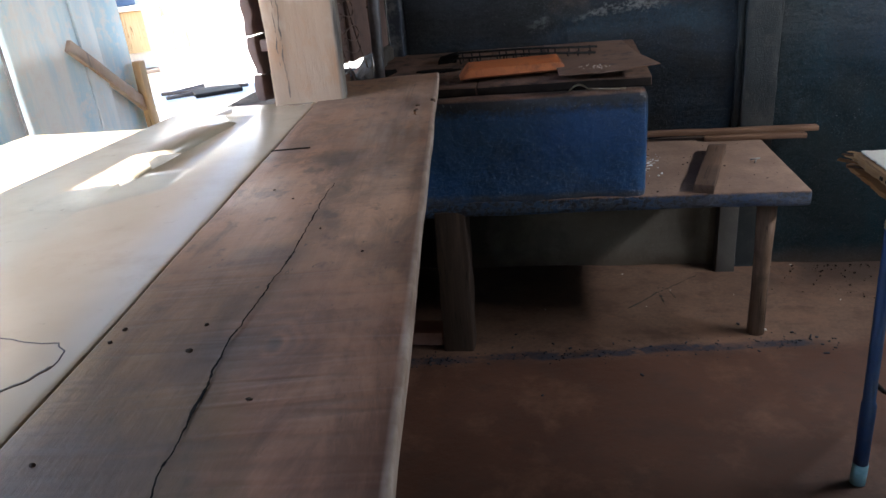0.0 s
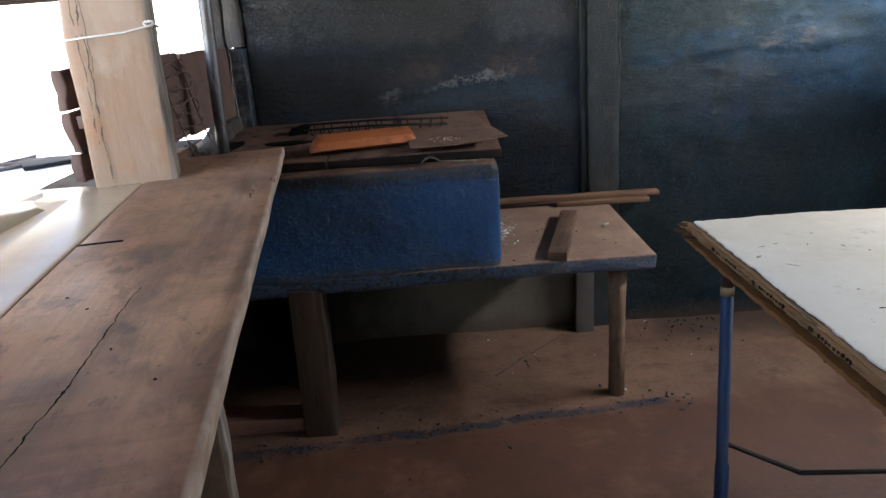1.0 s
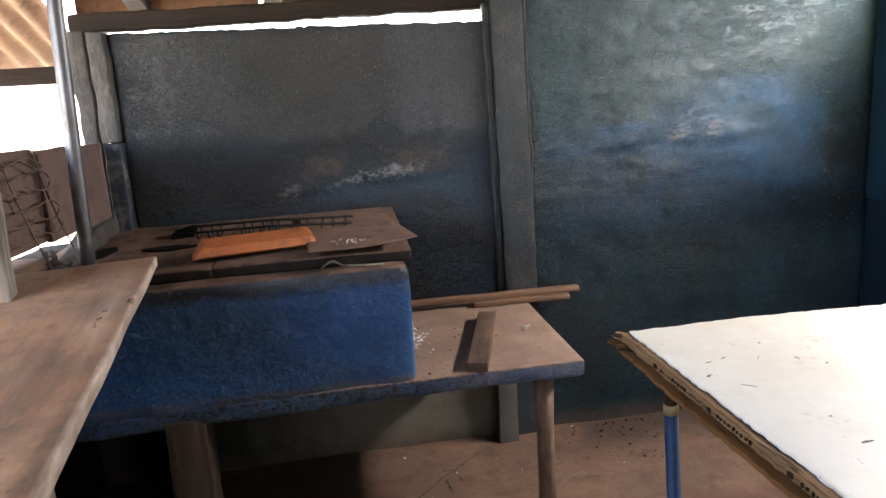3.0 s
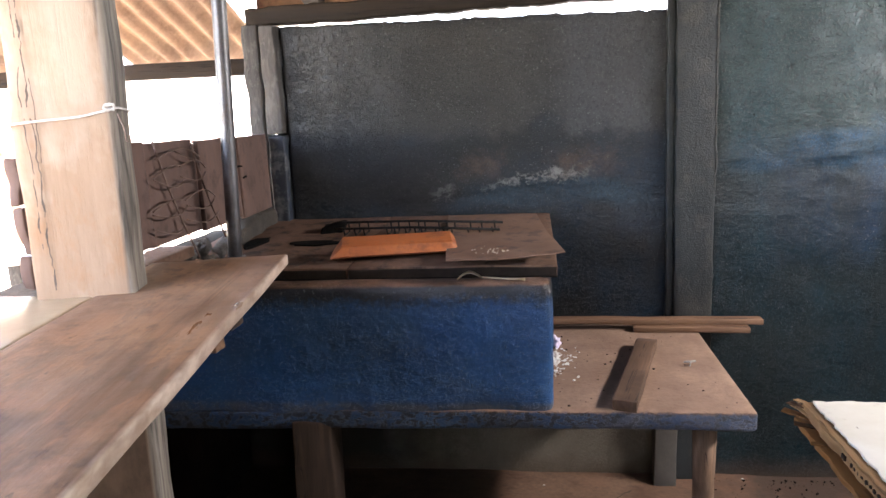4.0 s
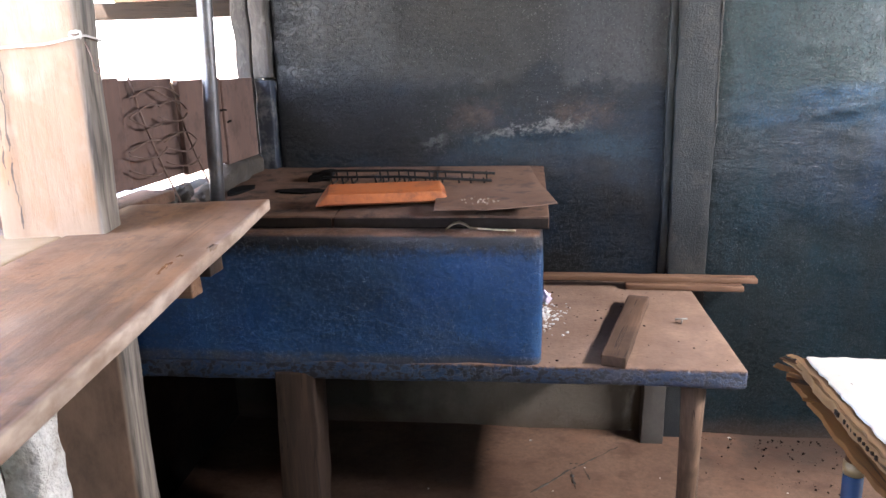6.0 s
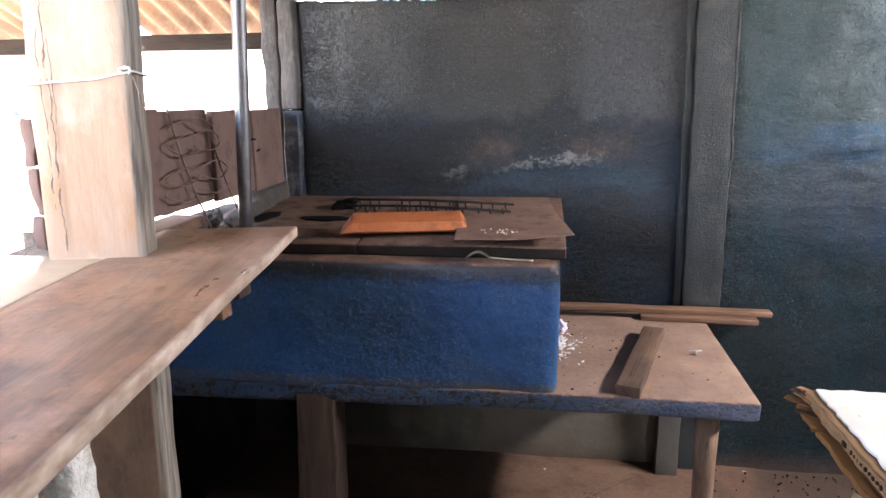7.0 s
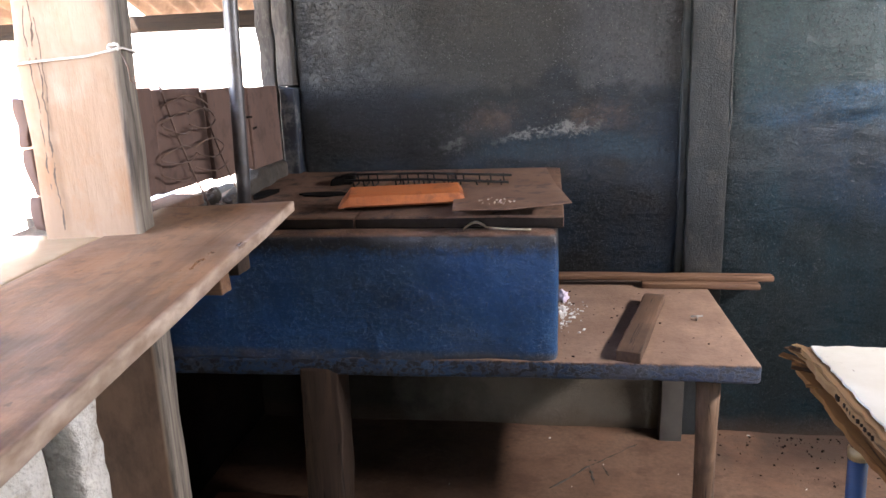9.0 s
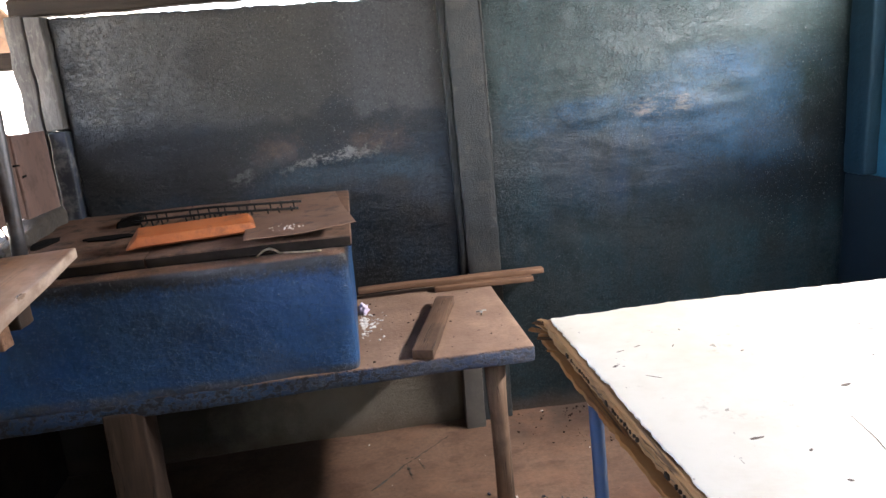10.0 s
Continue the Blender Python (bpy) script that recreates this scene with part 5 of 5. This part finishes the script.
for k, ((xa, ya), (xb, yb)) in enumerate(zip(pts, pts[1:])):
    wa = 0.0005 + (0.0022 * abs(noise.noise(Vector((ya * 14, 3, 1)))) + 0.0012 * abs(noise.noise(Vector((ya * 80, 3, 1))))) * min(1.0, (211 - k) / 45)
    q = [crack.verts.new((xa - wa, ya, 0.0268)), crack.verts.new((xa + wa, ya, 0.0268)), crack.verts.new((xb + wa, yb, 0.0268)), crack.verts.new((xb - wa, yb, 0.0268))]
    crack.faces.new(q)
part("crack", crack, M_CHAR, plank, "dark lengthwise crack", False)
for i, (x, y, r) in enumerate(((-0.051, -0.656, 0.0060), (-0.051, -0.607, 0.0042), (0.030, -0.742, 0.0050), (-0.087, -0.172, 0.0036), (-0.046, -0.224, 0.0036), (-0.136, -0.604, 0.0042), (-0.140, -0.629, 0.0036), (-0.115, -0.807, 0.0042), (0.087, -0.449, 0.0030), (0.07, -0.88, 0.003), (0.02, -0.36, 0.0026))):
    part("nail_hole", tube([(x, y, 0.022), (x, y, 0.0262)], r * 0.55, 9, wobble=0.8, seed=i * 3.1), M_HOLE, plank)
part("nick", rough_box((-0.1545, 0.080, 0.020), (-0.079, 0.087, 0.0266), 0.001, 0.0, step=0.1), M_CHAR, plank, "dark cut in the plank's edge")

ctop = tagged(finish("serving_counter", rough_box((-1.205, -3.4, 1.0), (-0.60, -1.20, 1.0425), 0.008, 0.002, 4.0, 0.12,
              shape=lambda w: (w[0] if w[0] < -0.9 else w[0] - 0.146 * (w[1] + 3.4) + 0.085, w[1], w[2])), M_COUNTER), "smooth ivory counter top beside the plank, dirty", "counter top")
rim = [(-0.80, -2.378), (-0.776, -2.384), (-0.736, -2.392), (-0.703, -2.394), (-0.685, -2.407), (-0.677, -2.432), (-0.685, -2.457), (-0.699, -2.475), (-0.715, -2.500)]
smooth_rim = [(float(np.interp(k / 48 * 8, range(9), [p[0] for p in rim])) + 0.0022 * noise.noise(Vector((k * 0.31, 4, 0))), float(np.interp(k / 48 * 8, range(9), [p[1] for p in rim])) + 0.0022 * noise.noise(Vector((k * 0.31, 9, 0))), 1.0422) for k in range(49)]
part("chip_rim", tube(smooth_rim, [0.0007 + (0.0016 if k > 30 else 0.0002) * (0.6 + 0.8 * abs(noise.noise(Vector((k * 0.4, 1, 1))))) for k in range(49)], 6), M_KNOT, ctop, "dark rim of a tear in the laminate")
oboard = tagged(finish("outer_counter_board", rough_box((-1.62, -3.4, 0.985), (-1.212, -1.30, 1.018), 0.006, 0.003, 4.0, 0.15), M_COUNTER), "pale outer board of the serving counter", "board")
prop = thing("timber_trestle", pose(-1.35, -2.3, 0), "rough timber frame carrying the outer counter board", "frame")
for y in (-1.6, -2.9):
    part("leg", rough_box((-0.05, y + 2.3 - 0.04, -0.12), (0.05, y + 2.3 + 0.04, 0.985), 0.006, 0.004, 6.0, 0.2), M_LEG, prop)

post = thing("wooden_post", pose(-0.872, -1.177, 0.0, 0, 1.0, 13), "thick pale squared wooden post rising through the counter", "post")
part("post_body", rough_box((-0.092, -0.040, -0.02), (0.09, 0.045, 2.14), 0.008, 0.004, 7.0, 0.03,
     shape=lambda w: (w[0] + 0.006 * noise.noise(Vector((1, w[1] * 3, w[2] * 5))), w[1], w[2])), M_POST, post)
split = bmesh.new()
for base, z0, n0, fat, sd in ((-0.052, 1.06, 60, 0.0028, 3.0), (-0.064, 1.14, 34, 0.0016, 9.0), (-0.060, 1.52, 26, 0.0020, 14.0), (-0.045, 1.30, 16, 0.0012, 21.0)):
    pts = [(base + 0.008 * noise.noise(Vector((k * 0.16, sd, 0))) + 0.003 * noise.noise(Vector((k * 1.1, sd + 4, 0))), z0 + 0.010 * k) for k in range(n0)]
    for k, ((xa, za), (xb, zb)) in enumerate(zip(pts, pts[1:])):
        q = noise.noise(Vector((k * 0.35, 0, sd)))
        if q < -0.25:
            continue
        w = 0.0004 + fat * abs(q + 0.25)
        split.faces.new([split.verts.new(p) for p in ((xa - w, -0.0458, za), (xa + w, -0.0458, za), (xb + w, -0.0458, zb), (xb - w, -0.0458, zb))])
part("split", split, M_KNOT, post, "dark split running up the post", False)
part("wire_tie", tube([(v[0], v[1], v[2] + 1.074) for v in ((-0.097, -0.03, 0.292), (-0.095, -0.046, 0.295), (-0.05, -0.0475, 0.300), (0.03, -0.0475, 0.306), (0.080, -0.0475, 0.316), (0.092, -0.046, 0.320), (0.0955, -0.03, 0.321), (0.0955, 0.04, 0.315), (0.0, 0.052, 0.30), (-0.097, 0.04, 0.29))], 0.0021, 8), M_STRING, post, "white plastic wire tied round")
knot = [(0.086 + 0.010 * math.cos(0.45 * k), -0.050 - 0.003 * math.sin(0.9 * k), 1.394 + 0.005 * math.sin(0.45 * k) + 0.002 * k % 0.006) for k in range(30)]
part("wire_knot", tube(knot, 0.0017, 6), M_STRING, post, "loose knot of the white wire")
part("wire_end", tube([(0.098, -0.045, 1.385), (0.106, -0.045, 1.360), (0.108, -0.045, 1.335), (0.116, -0.044, 1.330), (0.114, -0.044, 1.345)], 0.0016, 6), M_WIRE, post, "dark hanging wire end")

stub = tagged(finish("plaster_stub", rough_box((-0.99, -1.295, 0), (-0.905, -1.21, 1.0), 0.012, 0.012, 16.0, 0.025), M_PLASTER), "rough white plastered stub of wall under the counter", "wall stub")
for x0, x1, y0, y1, z0, mat, lab in ((-0.84, -0.641, -1.13, -1.085, 0.895, M_BATTEN, "sawn pale wooden block end under the counter plank"),
                                     (-0.90, -0.668, -0.985, -0.925, 0.895, M_DARKLEG, "dark wooden bearer end under the counter plank")):
    tagged(finish("counter_bearer", rough_box((x0, y0, z0), (x1, y1, 1.0165), 0.004, 0.005, 16.0, 0.02, seed=x1), mat), lab, "bearer", "bearers under the counter plank")

# ---- the white table ----
TX, TY = 0.442, -1.289
table = thing("white_table", pose(TX, TY, 0.004), "table with stacked warped white boards on blue tube legs", "table")


def warp(k, ragged):
    def f(w):
        x, y, z = w
        e = 0.004 * noise.noise(Vector((x * 2.5 + k, y * 2.5, k)))
        fray = 1.3 * ragged * (0.35 * noise.noise(Vector((x * 14, y * 14, k * 3.0))) + 1.2 * noise.noise(Vector((x * 60, y * 60, k * 3.0))))
        fx = fray if x < 0.04 else 0
        fy = fray if y > -0.04 else 0
        return (x + fx, y + fy - 0.022 * math.sin(max(0.0, x) * 2.2), z + e + 0.005 * math.sin(x * 4.0) * min(1.0, max(0.0, x) * 4))
    return f


for k, (z0, z1, dx, dy, ragged, mat, lab) in enumerate((
        (0.8685, 0.872, 0.011, -0.002, 0.0035, M_TABLE, "dirty white top board"), (0.8655, 0.8682, -0.002, 0.001, 0.003, M_PLYPALE, "bare frayed veneer"), (0.849, 0.865, -0.003, 0.001, 0.003, M_PLYPALE, "pale raw plywood layer"),
        (0.842, 0.848, 0.010, -0.010, 0.004, M_PLY_DARK, "dark split glue layer"), (0.832, 0.8415, -0.013, 0.004, 0.003, M_PLY, "protruding frayed plywood layer"),
        (0.822, 0.831, 0.006, -0.008, 0.006, M_PLY_DARK, "dark swollen bottom layer"), (0.806, 0.8205, 0.020, -0.018, 0.008, M_PLY_DARK, "dark swollen bottom layer"))):
    part("board", rough_box((-0.008 + dx, -1.25, z0), (1.30, dy, z1), 0.0012, 0.0, step=0.011 if k < 6 else 0.016, shape=warp(k, ragged)), mat, table, lab)
def dent(x, y, length, wide, turn, seed):
    """A lifted dark splinter mark in the table's sheet."""
    at = warp(0, 0.0)(Vector((x - TX, y - TY, 0.872)))
    m = pose(x - TX, y - TY, at[2], 0, 0, turn)
    bm = bmesh.new()
    up, lo = [], []
    for k in range(14):
        a = 2 * math.pi * k / 14
        q = 1 + 0.5 * noise.noise(Vector((math.cos(a) * 2, math.sin(a) * 2, seed)))
        p = (0.62 * length * q * math.cos(a), 0.55 * wide * q * math.sin(a))
        up.append(bm.verts.new(m @ Vector((*p, 0.0005)))), lo.append(bm.verts.new(m @ Vector((*p, -0.004))))
    for k in range(14):
        bm.faces.new((lo[k], lo[(k + 1) % 14], up[(k + 1) % 14], up[k]))
    bm.faces.new(up), bm.faces.new(lo[::-1])
    return bm


for k, (x, y, a, b, turn) in enumerate(((0.480, -1.544, 0.009, 0.0045, 20), (0.930, -1.520, 0.008, 0.004, -30), (0.925, -1.540, 0.028, 0.0036, -32), (0.754, -1.718, 0.014, 0.005, 10), (0.563, -1.808, 0.016, 0.004, 0),
                                     (0.606, -1.852, 0.005, 0.003, 30), (0.608, -1.918, 0.006, 0.0034, -20), (0.587, -1.967, 0.007, 0.003, 40), (0.622, -1.974, 0.012, 0.003, 0), (0.545, -1.480, 0.010, 0.002, 15),
                                     (0.640, -1.440, 0.006, 0.0025, 80), (0.600, -1.500, 0.008, 0.002, 50), (0.510, -1.490, 0.012, 0.002, 10), (0.860, -1.640, 0.003, 0.003, 0), (0.690, -1.560, 0.006, 0.0022, 20), (0.520, -1.600, 0.020, 0.0012, -40))):
    part("dent", dent(x, y, a, b, turn, k * 2.7), M_KNOT, table, "dark dent in the white sheet", False)
part("scratch", tube([warp(0, 0.0)(Vector(p)) for p in ((0.259, -0.494, 0.872), (0.248, -0.555, 0.872), (0.232, -0.608, 0.872), (0.219, -0.648, 0.872))], [0.0004, 0.0008, 0.0006, 0.0003], 5), M_KNOT, table, "dark long scratch")
for base in (-0.155, -0.345, -0.545):
    for k, (off, wide, tall) in enumerate(((0.0, 0.016, 0.011), (-0.024, 0.006, 0.009), (-0.034, 0.007, 0.006), (-0.045, 0.005, 0.009), (-0.055, 0.008, 0.006), (-0.067, 0.006, 0.008), (-0.078, 0.005, 0.006), (-0.088, 0.008, 0.008), (-0.100, 0.006, 0.006), (-0.110, 0.007, 0.009))):
        part("printed_mark", rough_box((-0.0135, base + off - wide / 3, 0.857 - tall / 3), (-0.0095, base + off + wide / 3, 0.857 + tall / 3), 0.0005, 0.0006, 60.0, 0.004, seed=k + base), M_HOLE, table, "black stencilled bar on the edge")
for k, (dx, dy, z, ln, w, turn, mat) in enumerate(((-0.004, 0.004, 0.8655, 0.050, 0.010, 118, M_PLYPALE), (-0.008, 0.002, 0.860, 0.060, 0.012, 132, M_PLY_DARK), (-0.010, 0.006, 0.855, 0.046, 0.014, 104, M_PLYPALE),
                                                  (-0.018, 0.000, 0.848, 0.055, 0.016, 140, M_PLY), (-0.012, -0.03, 0.842, 0.050, 0.012, 160, M_PLY_DARK), (-0.012, -0.09, 0.840, 0.045, 0.010, 172, M_PLY))):
    part("splinter", rough_box((-ln * 0.6, -w / 2, -0.0011), (ln * 0.4, w / 2, 0.0011), 0.0005, 0.002, 60.0, 0.006, seed=k, m=pose(dx, dy, z, 0, 4 - 2 * k, turn)), mat, table, "", False)
for x in (0.075, 1.20):
    for y in (-0.055, -1.16):
        lg = part("leg", tube([(0.012, y - 0.02, 0.02), (0.008, y - 0.015, 0.24), (0.008, y - 0.012, 0.246), (-0.004, y, 0.70)], [0.0175, 0.0175, 0.0145, 0.0145], 14), M_TUBE, table, "blue painted tube leg")
        lg.location.x = x
        ft = part("foot", tube([(0.012, y - 0.02, -0.004), (0.012, y - 0.02, 0.06)], 0.0185, 14), M_TEAL, lg, "worn teal foot")
        cp = part("cap", tube([(-0.004, y, 0.704), (-0.005, y, 0.722)], 0.0158, 12), M_BRASS, lg, "yellowed taped joint")
        up = part("upright", tube([(-0.005, y, 0.725), (-0.006, y, 0.815)], 0.013, 12), M_PLY_DARK, lg, "dark wooden upright")
for y in (-0.06, -1.17):
    part("frame_rail", tube([(0.06, y, 0.80), (1.22, y, 0.80)], 0.011, 10), M_TUBE, table)
for x in (0.07, 1.2):
    part("frame_rail", tube([(x, -0.06, 0.80), (x, -1.17, 0.80)], 0.011, 10), M_TUBE, table)
part("cross_rod", tube([(0.085, -0.06, 0.30), (0.235, 0.185, 0.10), (0.36, 0.05, 0.10)], 0.007, 8), M_IRON, table, "thin dark brace rod")
part("cross_rod", tube([(0.36, 0.05, 0.10), (0.60, 0.03, 0.10), (1.15, -0.02, 0.10)], 0.007, 8), M_IRON, table, "thin dark brace rod")

# ---- outside, by the counter ----
out_beam = thing("outer_roof", pose(-2.2, 0.2, 1.55), "low lean-to roof of brown corrugated sheets outside", "roof", kind="structure")
part("beam", rough_box((-4.2, 0.24, 1.518), (-0.97, 0.30, 1.580), 0.006, 0.006, 2.0, 0.3), M_BEAM, out_beam, world_space=True)
OZ, OS = 1.635, 0.40
for i, (x0, x1, ya) in enumerate(((-4.15, -3.08, -1.5), (-3.12, -2.06, -1.5), (-2.10, -1.72, -1.5), (-1.62, -1.02, -0.72))):
    part("sheet", corrugated(x0, x1, ya, 0.45, lambda x, y: OZ - OS * (y - 0.28) + 0.012 * (i % 2)), M_TILE, out_beam, world_space=True)
for x in (-3.0,):
    part("outer_post", rough_box((x - 0.05, 0.23, -0.12), (x + 0.05, 0.32, 1.52), 0.006, 0.005, 5.0, 0.2), M_GREYWOOD, out_beam, world_space=True)

fence = thing("board_partition", pose(-1.80, -0.5, -0.12), "partition of upright faded pale blue boards", "partition")
for i, (ya, yb, top, dx) in enumerate(((-1.42, -1.10, 1.50, 0.0), (-1.09, -0.86, 1.47, 0.012), (-0.85, -0.61, 1.52, 0.0), (-0.595, -0.285, 1.50, 0.014), (-0.282, -0.19, 1.46, 0.02), (-0.18, 0.0, 1.5, 0.0))):
    part("board", rough_box((dx - 0.011, ya, 0), (dx + 0.011, yb, top), 0.004, 0.003, 6.0, 0.12, seed=i), M_BOARDS, fence)
part("brace", rough_box((0.018, -0.24, -0.021), (0.040, 0.24, 0.021), 0.004, 0.003, 6.0, 0.12, m=pose(0, -0.16, 1.175, -38, 0, 0)), M_POST, fence, "bare reddish diagonal brace")
part("stile", rough_box((0.018, -0.02, 0.0), (0.05, 0.02, 1.22), 0.004, 0.003, 6.0, 0.12), M_CRATE, fence, "bare ochre stile")

shed = thing("yard_shed", pose(-3.72, 2.61, -0.12, 0, 0, 33), "whitewashed yard shed with slate blue and ochre panels", "shed")
part("wall", rough_box((-2.4, 0.10, 0), (2.6, 0.20, 2.6), 0.01, 0.006, 2.0, 0.4), M_HOUSE, shed)
part("panel", rough_box((-0.75, 0.03, 1.33), (0.045, 0.096, 1.75), 0.006, step=0.3), M_DARKBLUE, shed, "slate blue panel")
part("panel", rough_box((-0.35, 0.02, 0.95), (0.075, 0.096, 1.28), 0.006, step=0.3), M_CRATE, shed, "ochre yellow panel")
part("panel", rough_box((0.22, 0.03, 0.94), (0.40, 0.096, 1.30), 0.006, step=0.3), M_CRATE, shed, "tan panel")
part("sill", rough_box((-0.75, -0.04, 1.285), (0.09, 0.096, 1.325), 0.006, step=0.3), M_HOUSE, shed)
part("shelf", rough_box((-0.10, -0.06, 0.78), (0.11, 0.096, 0.81), 0.006, step=0.3), M_KNOT, shed, "dark narrow shelf")
part("post", rough_box((-0.30, -0.10, 0), (-0.21, -0.02, 2.2), 0.006, 0.006, 4.0, 0.2), M_POST, shed, "bare brown post")
part("leaning_beam", rough_box((-0.05, -0.17, 0), (0.05, -0.11, 1.75), 0.006, 0.006, 4.0, 0.2, m=pose(-0.12, 0, 0, 0, -4, 0)), M_HOUSE, shed, "pale leaning beam")
part("cross_rail", rough_box((-0.55, -0.16, 1.62), (0.0, -0.11, 1.68), 0.006, 0.004, 4.0, 0.2), M_POST, shed)

yard = thing("yard_table", pose(-2.25, 0.80, -0.12, 0, 0, 30), "rough pale plank table in the yard", "table")
part("tabletop", rough_box((-0.35, -0.2, 0.84), (0.35, 0.25, 0.875), 0.006, 0.004, 4.0, 0.2), M_HOUSE, yard)
for x in (-0.3, 0.3):
    for y in (-0.16, 0.2):
        part("leg", rough_box((x - 0.025, y - 0.025, 0), (x + 0.025, y + 0.025, 0.84), 0.005, step=0.3), M_GREYWOOD, yard)
tray = tagged(finish("dark_tray", rough_box((-0.13, -0.09, 0), (0.13, 0.09, 0.022), 0.006, 0.002, 6.0, 0.06), M_IRON), "flat dark tray lying on the yard table", "tray")
tray.matrix_basis = pose(-2.15, 0.78, 0.756, 0, 0, 35)
for k, (x, y, turn, ln) in enumerate(((-2.36, 0.84, 20, 0.30), (-2.30, 0.74, 48, 0.26), (-2.20, 0.92, 8, 0.34), (-2.40, 0.92, 65, 0.22))):
    stick = tagged(finish("kindling_stick", rough_box((-ln / 2, -0.012, 0), (ln / 2, 0.012, 0.018), 0.003, 0.004, 12.0, 0.04, seed=k), M_KNOT), "dark split stick lying on the yard table", "stick", "kindling on the yard table")
    stick.matrix_basis = pose(x, y, 0.756, 0, 0, turn)
